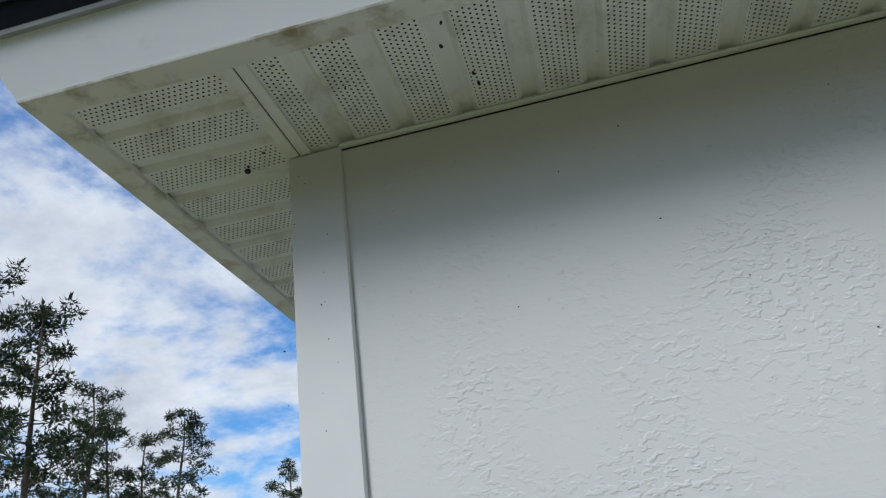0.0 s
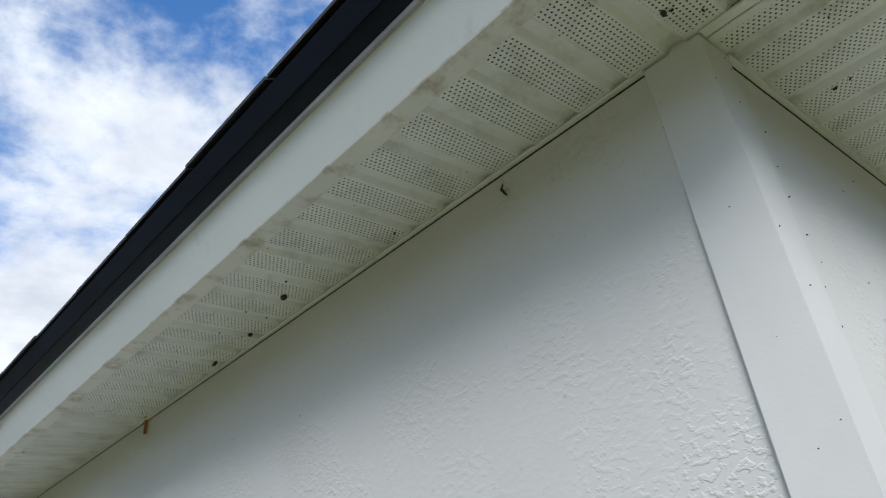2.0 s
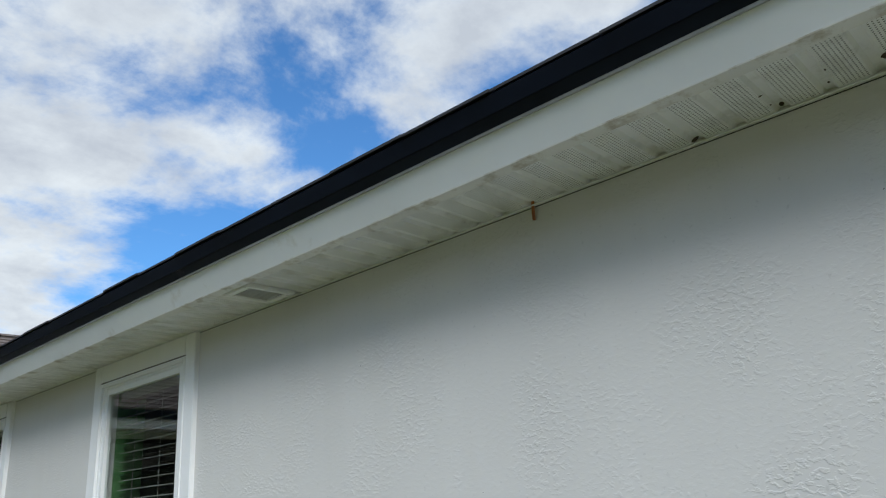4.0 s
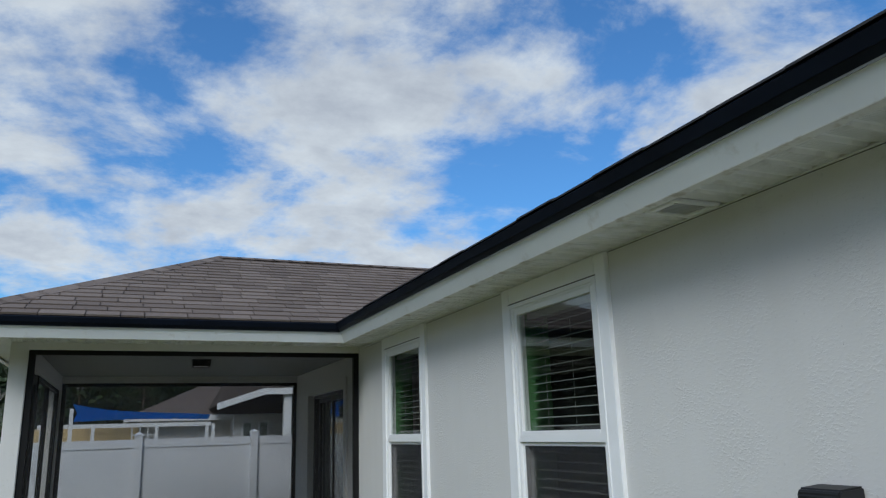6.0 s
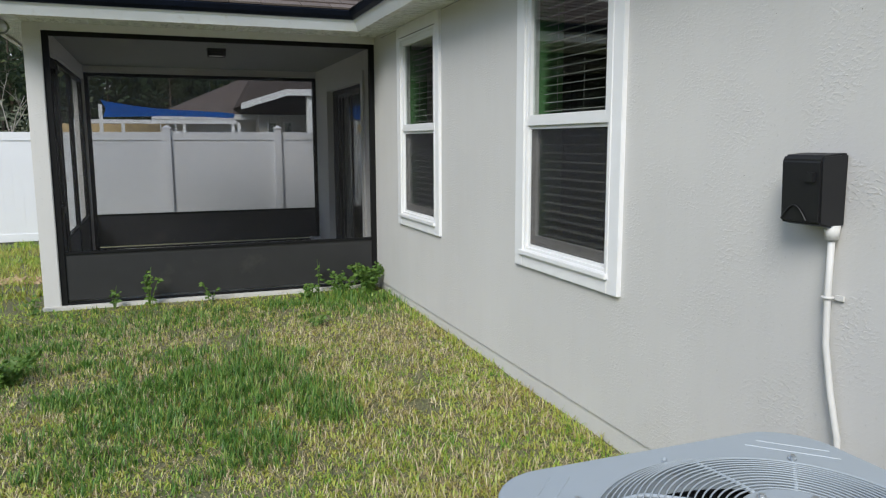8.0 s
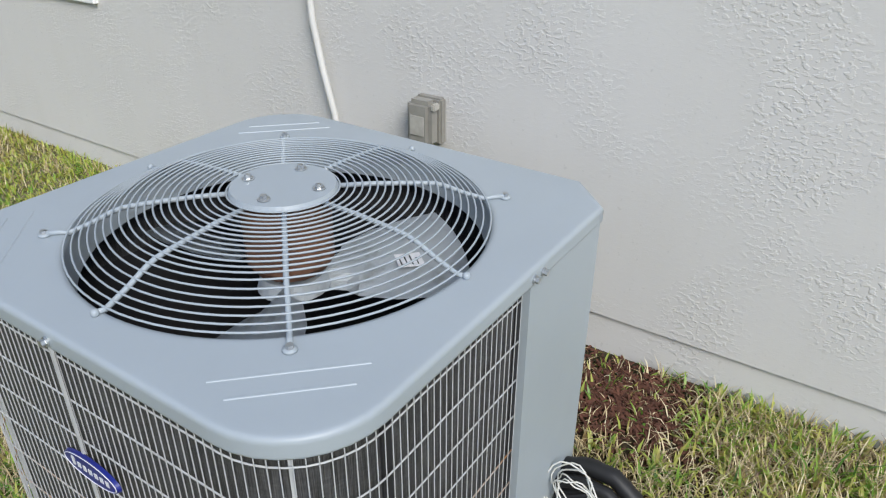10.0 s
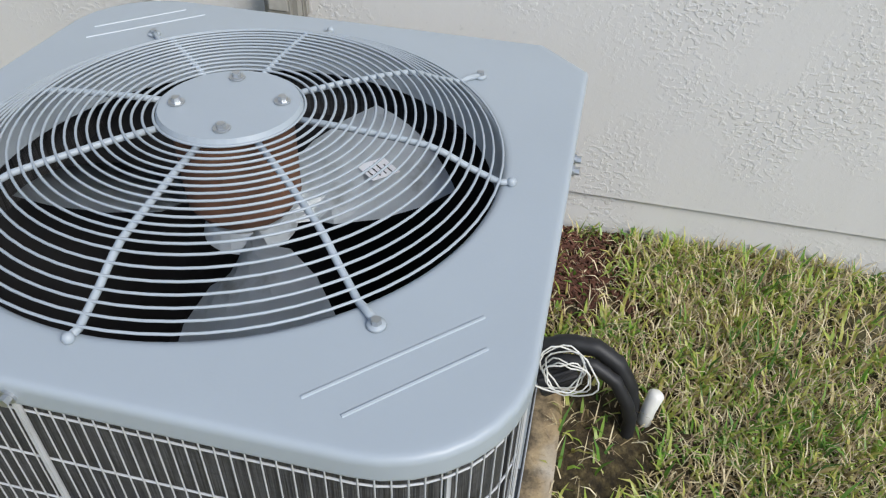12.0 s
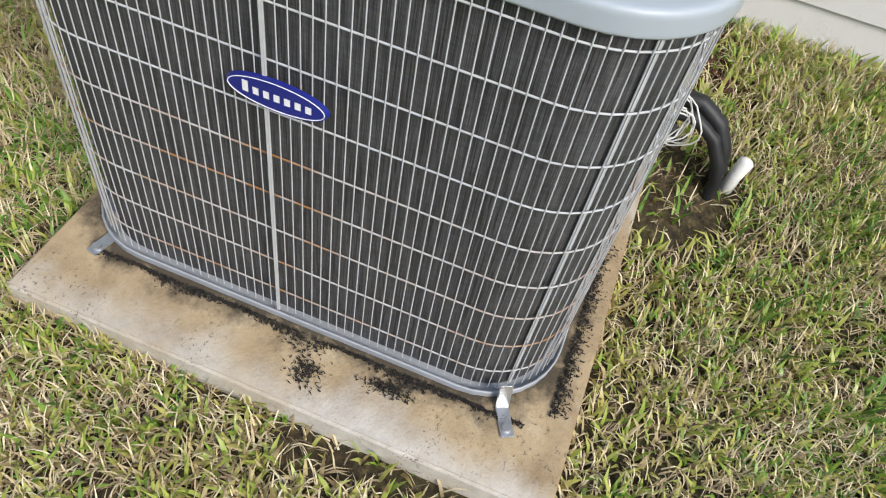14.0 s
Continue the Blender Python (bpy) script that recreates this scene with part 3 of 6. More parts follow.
structure("soffit_joint", boxes((JOINT_X - 0.021, -0.262, SOFFIT_Z - 0.006, JOINT_X - 0.0012, -0.011, SOFFIT_Z - 0.001), (JOINT_X + 0.0012, -0.262, SOFFIT_Z - 0.006, JOINT_X + 0.021, -0.011, SOFFIT_Z - 0.001)), SOFFIT_SOLID, "flat vinyl joint strip at the soffit corner", "trim", 0.001)
structure("soffit_joint_groove", boxes((JOINT_X - 0.0011, -0.262, SOFFIT_Z - 0.004, JOINT_X + 0.0011, -0.011, SOFFIT_Z - 0.0005)), DARK, "dark groove down the middle of the joint strip", "joint")


def roof_sheets():
    s = 0.45
    e, ez, ey, ex = 0.385, 2.594, EAVE_Y - 0.385, -EAVE_X - 0.385
    ry, rz = 9.93, 2.594 + 0.45 * (9.93 - (EAVE_Y - 0.385))
    bm = bmesh.new()
    pts = {
        "a": (-e, -e, ez), "b": (-e, ey, ez), "c": (-e + ry - ey, ry, rz), "d": (4.3, ry + 2.2, ez + s * (4.3 + e)), "f": (4.3, 4.3, ez + s * (4.3 + e)),
        "g": (9 + e, -e, ez), "h": (9 + e, 14.3, ez), "i": (-e, 14.3, ez)}
    v = {k: bm.verts.new(p) for k, p in pts.items()}
    for f in ("abcdf", "afg", "gfdh", "cid", "hdi"):
        bm.faces.new([v[k] for k in f])
    bmesh.ops.solidify(bm, geom=bm.faces[:], thickness=-0.02)
    structure("roof_main", bm, SHINGLE, "brown asphalt shingle roof over the house", "roof")
    bm = bmesh.new()
    px = -1.18
    v = [bm.verts.new(p) for p in ((ex, ey, ez), (-e, ey, ez), (-e + ry - ey, ry, rz), (px, ry, rz), (ex, 12.35, ez), (-e, 12.35, ez))]
    bm.faces.new((v[0], v[1], v[2], v[3])), bm.faces.new((v[0], v[3], v[4])), bm.faces.new((v[4], v[3], v[2], v[5]))
    bmesh.ops.solidify(bm, geom=bm.faces[:], thickness=-0.02)
    roof = structure("roof_porch", bm, SHINGLE, "weathered brown asphalt shingle hip roof over the porch", "roof")
    return roof, ex, ey, ez, ry, rz, px


PORCH_ROOF = roof_sheets()


def starter_edge():
    """The uneven lower edge of the first shingle course over the long eave."""
    bm = bmesh.new()
    y = -0.38
    rnd = random.Random(4)
    while y < EAVE_Y - 0.40:
        w = min(0.32, EAVE_Y - 0.39 - y)
        lift = 0.008 + 0.016 * max(0, noise.noise((0, y * 1.7, 3.0))) + rnd.uniform(0, 0.005)
        o = 0.403 + rnd.uniform(-0.003, 0.004)
        prism(bm, [(-o, 2.594 + lift), (-o, 2.602 + lift), (-0.1, 2.602 + 0.135), (-0.1, 2.594 + 0.13)], y, y + w - 0.004, "y")
        y += w
    x = -0.38
    while x < 4:
        prism(bm, [(-0.40, 2.598), (-0.40, 2.606), (-0.1, 2.737), (-0.1, 2.725)], x, x + 0.316, "x")
        x += 0.32
    structure("shingle_edge", bm, DARK, "curling dark lower edge of the first shingle course", "shingle")


starter_edge()

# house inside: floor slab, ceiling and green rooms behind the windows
# added to close the rooms against daylight, dimness painted into their grey
structure("ceiling", boxes((0.2, 0.2, 2.50, HOUSE_X1 - 0.2, HOUSE_Y1 - 0.2, 2.52)), ROOM, "added ceiling in shadow grey that keeps daylight out", "ceiling")
structure("room_wall", boxes((1.7, 0.2, LEDGE, 1.75, 8.1, 2.5)), ROOM, "added plain wall behind the windows, grey for a dim room", "wall")
structure("floor", boxes((0.2, 0.2, LEDGE, HOUSE_X1 - 0.2, HOUSE_Y1 - 0.2, LEDGE + 0.02)), ROOM, "added floor behind the windows, grey for a dim room", "floor")


def ring_frame(bm, x0, x1, y0, y1, z0, z1, w, w_bot=None, w_top=None):
    wb, wt = w_bot or w, w_top or w
    box(bm, x0, y0, z0, x1, y0 + w, z1)
    box(bm, x0, y1 - w, z0, x1, y1, z1)
    box(bm, x0, y0 + w, z0, x1, y1 - w, z0 + wb)
    box(bm, x0, y0 + w, z1 - wt, x1, y1 - w, z1)


def window(name, y0, y1, z0, z1, blind_label):
    win = empty(name, "white vinyl single-hung window in a raised surround", "window", (0, (y0 + y1) / 2, z0), kind="structure")
    back = Matrix.Translation(win.location).inverted()

    def sub(nm, bm, mat, label="", bevel=0.0, parent=None):
        bm.transform(back)
        return part(nm, bm, mat, parent or win, label, bevel)
    i = 0.09
    a0, a1, b0, b1 = y0 + i, y1 - i, z0 + i, z1 - i
    bm = bmesh.new()
    ring_frame(bm, -0.022, 0.004, y0, y1, z0, z1, i, 0.085, 0.10)
    sub("surround", bm, SURROUND, "painted raised band round the window", 0.003)
    a0, a1, b0, b1 = y0 + i, y1 - i, z0 + 0.085, z1 - 0.10
    bm = bmesh.new()
    ring_frame(bm, -0.014, 0.06, a0 + 0.001, a1 - 0.001, b0 + 0.001, b1 - 0.001, 0.035, 0.03)
    ring_frame(bm, -0.026, -0.012, a0 - 0.008, a1 + 0.008, b0 - 0.006, b1 - 0.001, 0.022)
    sub("head_gap", boxes((-0.0235, a0 - 0.006, b1 + 0.0005, -0.0215, a1 + 0.006, b1 + 0.0055)), DARK, "dark open joint over the frame")
    frame_ob = sub("window_frame", bm, WHITE_VINYL, "white vinyl frame", 0.002)
    sub("window_sill", boxes((-0.040, a0 - 0.01, b0 - 0.016, 0.03, a1 + 0.01, b0 + 0.012)), WHITE_VINYL, "narrow white sill", 0.004)
    mid = 1.605
    up = bmesh.new()
    ring_frame(up, -0.010, 0.02, a0 + 0.036, a1 - 0.036, mid, b1 - 0.036, 0.030, 0.03)
    upper = sub("upper_sash", up, WHITE_VINYL, "", 0.002)
    lo = bmesh.new()
    ring_frame(lo, 0.022, 0.05, a0 + 0.036, a1 - 0.036, b0 + 0.03, mid + 0.03, 0.045, 0.07, 0.05)
    lower = sub("lower_sash", lo, WHITE_VINYL, "", 0.002)
    sub("meeting_rail", boxes((-0.012, a0 + 0.03, mid - 0.03, 0.021, a1 - 0.03, mid + 0.012)), WHITE_VINYL, "white meeting rail", 0.003)
    for nm, x, za, zb, par in (("pane", 0.006, mid + 0.01, b1 - 0.05, upper), ("pane", 0.036, b0 + 0.08, mid, lower)):
        p = sub(nm, boxes((x, a0 + 0.05, za, x + 0.004, a1 - 0.05, zb)), GLASS, "clear reflecting glass", 0, par)
        p.visible_shadow = False
    sc = bmesh.new()
    ring_frame(sc, 0.004, 0.014, a0 + 0.037, a1 - 0.037, b0 + 0.031, mid - 0.032, 0.016)
    sframe = sub("screen_frame", sc, WHITE_VINYL, "thin screen frame")
    s = sub("insect_screen", boxes((0.008, a0 + 0.05, b0 + 0.045, 0.010, a1 - 0.05, mid - 0.045)), WINDOW_SCREEN, "dark insect screen", 0, sframe)
    s.visible_shadow = False
    # painted green reveal inside
    bm = bmesh.new()
    ring_frame(bm, 0.061, 0.215, a0 + 0.002, a1 - 0.002, b0 + 0.002, b1 - 0.002, 0.03)
    sub("reveal", bm, GREEN_WALL, "bright green painted inner reveal")
    blind = empty("window_blind", blind_label, "blind", (0.105, (y0 + y1) / 2, b0 + 0.03), group="window blinds")
    bb = Matrix.Translation(blind.location).inverted()
    bm = boxes((0.072, a0 + 0.045, b1 - 0.09, 0.14, a1 - 0.045, b1 - 0.035))
    bm.transform(bb)
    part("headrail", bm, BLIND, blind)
    z, first, n = b1 - 0.13, None, 0
    while z > b0 + 0.06:
        if first is None:
            bm = bmesh.new()
            w = 0.022
            t = math.radians(8)
            c, s_ = math.cos(t), math.sin(t)
            hy = (a1 - a0) / 2 - 0.05
            prism(bm, [(-w * c, -w * s_), (0, 0.0015), (w * c, w * s_), (w * c, w * s_ + 0.002), (0, 0.0035), (-w * c, -w * s_ + 0.002)], -hy, hy, "y")
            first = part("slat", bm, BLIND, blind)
            mesh = first.data
            sl = first
        else:
            sl = new("slat", mesh)
            sl.parent = blind
        sl.location = (0, 0, z - blind.location.z)
        z -= 0.047
        n += 1
    for k, dy in enumerate((-0.28, 0.0, 0.28)):
        bm = bmesh.new()
        tube(bm, [(0, dy, 0.03), (0, dy, b1 - 0.08 - blind.location.z)], 0.0014, 5)
        part("ladder_cord", bm, BLIND, blind)
    bm = boxes((-0.02, -(a1 - a0) / 2 + 0.05, 0.0, 0.02, (a1 - a0) / 2 - 0.05, 0.02))
    part("bottom_rail", bm, BLIND, blind)


window("window_1", *W1, "white slatted blind, lowered with open slats")
window("window_2", *W2, "wide white slatted blind, lowered with open slats")

# ---------------------------------------------------------------- porch
structure("porch_slab", boxes((PORCH_X0 - 0.01, PORCH_Y0 - 0.03, -0.25, PORCH_WALL_X, PORCH_Y1 + 0.05, 0.085)), CONCRETE, "pale concrete porch slab with a chalky edge", "slab", 0.006)
structure("wall_porch", boxes((PORCH_WALL_X, PORCH_Y0 + 0.05, 0.085, PORCH_WALL_X + 0.2, 9.18, WALL_TOP), (PORCH_WALL_X, 10.95, 0.085, PORCH_WALL_X + 0.2, HOUSE_Y1, WALL_TOP), (PORCH_WALL_X, 9.18, 2.15, PORCH_WALL_X + 0.2, 10.95, WALL_TOP), (0.0, PORCH_Y0 + 0.05, 0.085, PORCH_WALL_X, PORCH_Y0 + 0.13, WALL_TOP)), STUCCO, "stucco wall inside the screened porch", "wall")
structure("porch_ceiling", boxes((PORCH_X0 + 0.13, PORCH_Y0 + 0.14, 2.47, PORCH_WALL_X, PORCH_Y1, 2.49)), PORCH_CEIL, "grey painted porch ceiling", "ceiling")
structure("porch_header", boxes((PORCH_X0 + 0.135, PORCH_Y0 + 0.005, 2.415, 0.0, PORCH_Y0 + 0.14, 2.50)), TRIM, "painted beam over the porch front", "beam")
structure("porch_header_side", boxes((PORCH_X0 + 0.005, PORCH_Y0 + 0.135, 2.30, PORCH_X0 + 0.13, PORCH_Y1, 2.50)), TRIM, "painted beam over the porch side", "beam")
structure("porch_header_back", boxes((PORCH_X0 + 0.13, PORCH_Y1 - 0.10, 2.385, PORCH_WALL_X, PORCH_Y1 + 0.02, 2.50)), TRIM, "painted beam over the porch back", "beam")
for y, lab in ((PORCH_Y0, "pale stucco porch corner post standing on the slab"), (PORCH_Y1 - 0.1, "pale stucco post at the porch back corner")):
    tagged(finish("porch_post", boxes((PORCH_X0, y, -0.14, PORCH_X0 + 0.135, y + 0.135, 2.48)), STUCCO, 0.006), lab, "post", group="porch posts")


def screen_wall(label, origin, turn, length, top, uprights, door=None):
    """A screened bay: dark aluminium frame, solid kick plates below, insect screen above. Local x runs along it."""
    s = empty("porch_screen", label, "screen", origin, group="porch screens")
    s.rotation_euler = (0, 0, radians(turn))
    kick = 0.53 - 0.085
    t = 0.025
    edges = [0, *uprights, length]
    for x in edges:
        w = 0.05
        xx = min(max(x - w / 2, 0), length - w)
        part("upright", boxes((xx, -t, 0, xx + w, t, top)), SCREEN_FRAME, s, "", 0.002)
    for nm, z, h in (("sill_rail", 0.0, 0.02), ("kick_rail", kick, 0.022), ("top_rail", top - 0.045, 0.045)):
        part(nm, boxes((0.05, -t + 0.002, z, length - 0.05, t - 0.002, z + h)), SCREEN_FRAME, s, "", 0.002)
    for a, b in zip(edges, edges[1:]):
        part("kick_plate", boxes((a + 0.025, -0.010, 0.04, b - 0.025, 0.006, kick)), KICK, s, "flat dark bronze panel")
        m = part("mesh", boxes((a + 0.025, -0.001, kick + 0.02, b - 0.025, 0.001, top - 0.045)), SCREEN, s, "fine dark insect screen")
        m.visible_shadow = True
    return s


Z0 = 0.085
screen_wall("dark bronze screen front with a solid kick plate", (PORCH_X0 + 0.135, PORCH_Y0 + 0.045, Z0), 0, -PORCH_X0 - 0.135 + 0.0, 2.42 - Z0, [])
screen_wall("dark bronze screen back with a solid kick plate", (PORCH_X0 + 0.135, PORCH_Y1 - 0.05, Z0), 0, -PORCH_X0 + PORCH_WALL_X - 0.135, 2.385 - Z0, [])
side = screen_wall("dark bronze screen side beside the screen door", (PORCH_X0 + 0.08, PORCH_Y0 + 0.135 + 1.1, Z0), 90, PORCH_Y1 - PORCH_Y0 - 0.235 - 1.1, 2.30 - Z0, [1.15])


def screen_door():
    d = empty("screen_door", "closed dark bronze screen door with a lever handle", "door", (PORCH_X0 + 0.08, PORCH_Y0 + 0.15, Z0))
    bm = bmesh.new()
    ring_frame(bm, -0.02, 0.02, 0.0, 1.06, 0.0, 2.2, 0.09, 0.16)
    box(bm, -0.018, 0.09, 0.72, 0.018, 0.97, 0.80)
    part("door_frame", bm, SCREEN_FRAME, d, "", 0.003)
    part("kick_plate", boxes((-0.006, 0.09, 0.16, 0.006, 0.97, 0.72)), KICK, d)
    part("mesh", boxes((-0.001, 0.09, 0.80, 0.001, 0.97, 2.11)), SCREEN, d, "fine dark insect screen")
    h = bmesh.new()
    tube(h, [(0.02, 0.05, 0.98), (0.06, 0.05, 0.98), (0.065, 0.06, 0.98), (0.065, 0.16, 0.975)], 0.009, 8)
    part("lever_handle", h, GALV, d, "bright lever handle")


screen_door()


def sliding_door():
    x, y0, y1, z1 = PORCH_WALL_X, 9.18, 10.95, 2.15
    d = empty("sliding_door", "tall glass sliding door in a painted surround", "door", (x, (y0 + y1) / 2, 0.085))
    back = Matrix.Translation(d.location).inverted()

    def sub(nm, bm, mat, label="", par=None):
        bm.transform(back)
        return part(nm, bm, mat, par or d, label)
    sub("surround", boxes((x - 0.02, y0 - 0.10, 0.085, x + 0.002, y0, z1 + 0.11), (x - 0.02, y1, 0.085, x + 0.002, y1 + 0.10, z1 + 0.11), (x - 0.02, y0, z1, x + 0.002, y1, z1 + 0.11)), TRIM)
    bm = bmesh.new()
    ring_frame(bm, x + 0.06, x + 0.16, y0 + 0.001, y1 - 0.001, 0.087, z1 - 0.001, 0.04)
    sub("door_frame", bm, KICK)
    ym = (y0 + y1) / 2
    for a, b, xx in ((y0 + 0.04, ym + 0.03, x + 0.085), (ym - 0.03, y1 - 0.04, x + 0.12)):
        bm = bmesh.new()
        ring_frame(bm, xx, xx + 0.03, a, b, 0.13, z1 - 0.045, 0.05)
        leaf = sub("door_leaf", bm, KICK)
        p = sub("pane", boxes((xx + 0.012, a + 0.05, 0.18, xx + 0.018, b - 0.05, z1 - 0.095)), GLASS, "", leaf)
        p.visible_shadow = False
    # added near-black sheet, its colour stands for the unlit room
    sub("unlit_backing", boxes((x + 0.19, y0, 0.087, x + 0.198, y1, z1 - 0.05)), DARK, "near-black sheet added as the unlit room behind the glass")


sliding_door()


def ceiling_light():
    l = empty("ceiling_light", "small square black porch ceiling light", "light", (-1.36, 9.5, 2.47))
    part("base_plate", boxes((-0.10, -0.10, -0.012, 0.10, 0.10, 0.0)), BLACK_PLASTIC, l, "", 0.003)
    bm = bmesh.new()
    for a in (-0.09, 0.082):
        box(bm, a, -0.09, -0.075, a + 0.008, 0.09, -0.012)
        box(bm, -0.082, a, -0.075, 0.082, a + 0.008, -0.012)
    part("cage", bm, BLACK_PLASTIC, l)
    part("diffuser", boxes((-0.07, -0.07, -0.068, 0.07, 0.07, -0.014)), WHITE_VINYL, l, "frosted white diffuser, unlit")


ceiling_light()


def flood_light():
    f = empty("flood_light", "white twin flood light under the porch eave", "light", (-3.13, 8.02, 2.462))
    bm = bmesh.new()
    bmesh.ops.create_cone(bm, cap_ends=True, segments=20, radius1=0.055, radius2=0.05, depth=0.03, matrix=pose(0, 0, -0.015))
    part("canopy", bm, WHITE_VINYL, f, "", 0, False)
    for dx, tilt in ((-0.10, 118), (0.03, 105)):
        bm = bmesh.new()
        tube(bm, [(0, 0, -0.02), (dx * 0.6, -0.02, -0.035), (dx, -0.04, -0.045)], 0.010, 8)
        part("arm", bm, WHITE_VINYL, f)
        bm = bmesh.new()
        m = pose(dx, -0.06, -0.055, tilt, 0, -30 if dx < 0 else 15)
        bmesh.ops.create_cone(bm, cap_ends=False, segments=24, radius1=0.028, radius2=0.060, depth=0.10, matrix=m)
        part("lamp_head", bm, WHITE_VINYL, f, "", 0, True)
        bm = bmesh.new()
        bmesh.ops.create_uvsphere(bm, u_segments=16, v_segments=8, radius=0.052, matrix=m @ pose(0, 0, 0.035) @ Matrix.Diagonal((1, 1, 0.5, 1)))
        part("lens", bm, GALV, f, "bright lens", 0, True)
    return f


flood_light()

# ---------------------------------------------------------------- wall fittings


def black_box():
    b = empty("wall_box", "black plastic utility box fixed to the stucco wall", "utility box", (0, 2.860, 1.222))
    prof = [(-0.105, 0.01), (-0.112, 0.205), (-0.100, 0.222), (-0.02, 0.228), (0.0, 0.228), (0.0, 0.0), (-0.06, 0.0)]
    bm = bmesh.new()
    prism(bm, prof, -0.078, 0.078, "y")
    part("cover", bm, BLACK_PLASTIC, b, "", 0.006)
    part("hinge_lip", boxes((-0.095, 0.076, 0.10, -0.05, 0.088, 0.19)), BLACK_PLASTIC, b, "", 0.003)
    part("latch", boxes((-0.122, -0.058, 0.14, -0.108, -0.025, 0.17)), BLACK_PLASTIC, b, "small latch", 0.002)
    bm = bmesh.new()
    tube(bm, [(-0.110, 0.068 - 0.014 * k, 0.02 + 0.045 * math.sin(math.pi * k / 7)) for k in range(8)], 0.003, 6)
    part("arched_rib", bm, BLACK_PLASTIC, b)


black_box()


def conduit():
    c = empty("conduit", "thin painted conduit running down the stucco wall", "conduit", (-0.03, 2.80, 0.3))
    bm = bmesh.new()
    tube(bm, [(0, 0, 0.91), (0, 0, 0.70), (0, -0.006, 0.55), (0, -0.035, 0.40), (0, -0.072, 0.26), (0, -0.09, 0.10), (0, -0.10, -0.16), (-0.01, -0.10, -0.33)], 0.0108, 12)
    part("pipe", bm, CONDUIT, c, "", 0, True)
    bm = bmesh.new()
    bmesh.ops.create_cone(bm, cap_ends=True, segments=16, radius1=0.020, radius2=0.024, depth=0.045, matrix=pose(0, 0, 0.905))
    part("coupling", bm, CONDUIT, c, "", 0, True)
    bm = bmesh.new()
    tube(bm, [(0.016 * math.cos(a), 0.016 * math.sin(a), 0.70) for a in [k * math.pi / 8 for k in range(16)]], 0.004, 6, True)
    box(bm, 0.018, -0.042, 0.692, 0.026, -0.012, 0.708)
    part("clamp", bm, CONDUIT, c, "small painted strap")


conduit()


def outlet_box():
    o = empty("outlet_cover", "clouded plastic outlet cover on the wall", "outlet", (0, 2.360, 0.615))
    part("back_box", boxes((-0.030, -0.046, -0.070, 0.0, 0.046, 0.070)), OUTLET, o, "", 0.006)
    bm = boxes((-0.086, -0.043, -0.066, -0.031, 0.043, 0.072))
    part("bubble_cover", bm, OUTLET, o, "clouded bubble cover", 0.014)
    part("face_plate", boxes((-0.090, -0.026, -0.030, -0.0865, 0.024, 0.030)), OUTLET_PALE, o, "hazy raised middle of the cover", 0.0015)
    part("latch", boxes((-0.080, -0.056, 0.048, -0.05, -0.0435, 0.068)), OUTLET_PALE, o, "pale latch", 0.003)


outlet_box()


def soffit_vent():
    v = empty("soffit_vent", "white louvred exhaust vent set in the soffit", "vent", (-0.15, 3.26, SOFFIT_Z - 0.001))
    bm = bmesh.new()
    for b in ((-0.105, -0.085, -0.016, 0.105, -0.062, 0), (-0.105, 0.062, -0.016, 0.105, 0.085, 0), (-0.105, -0.062, -0.016, -0.078, 0.062, 0), (0.078, -0.062, -0.016, 0.105, 0.062, 0)):
        box(bm, *b)
    part("frame", bm, WHITE_VINYL, v, "", 0.003)
    # solid grey sheet, the shade between the slats is its colour
    part("backing", boxes((-0.078, -0.062, -0.003, 0.078, 0.062, 0)), HEM, v, "grey sheet painted as the shade in the opening")
    for k in range(8):
        bm = bmesh.new()
        y = -0.055 + k * 0.0157
        prism(bm, [(y - 0.005, -0.014), (y + 0.005, -0.006), (y + 0.005, -0.004), (y - 0.005, -0.012)], -0.078, 0.078, "x")
        part("slat", bm, WHITE_VINYL, v)


soffit_vent()
bm = bmesh.new()
tube(bm, [(-0.006, 2.035, 2.47), (-0.008, 2.036, 2.43), (-0.010, 2.034, 2.405)], 0.005, 7)
tagged(finish("rusty_stub", bm, ORANGE), "short rusty stub poking from under the soffit", "metal stub")
for y, z, s, lab in ((0.42, 2.415, 1.0, "curled dead leaf caught on the wall"),):
    bm = bmesh.new()
    tube(bm, [(-0.004, y, z + 0.012), (-0.007, y + 0.004, z), (-0.006, y - 0.002, z - 0.012), (-0.003, y - 0.004, z - 0.016)], [0.001, 0.003, 0.0025, 0.001], 6)
    tagged(finish("dead_leaf", bm, DEAD), lab, "leaf")


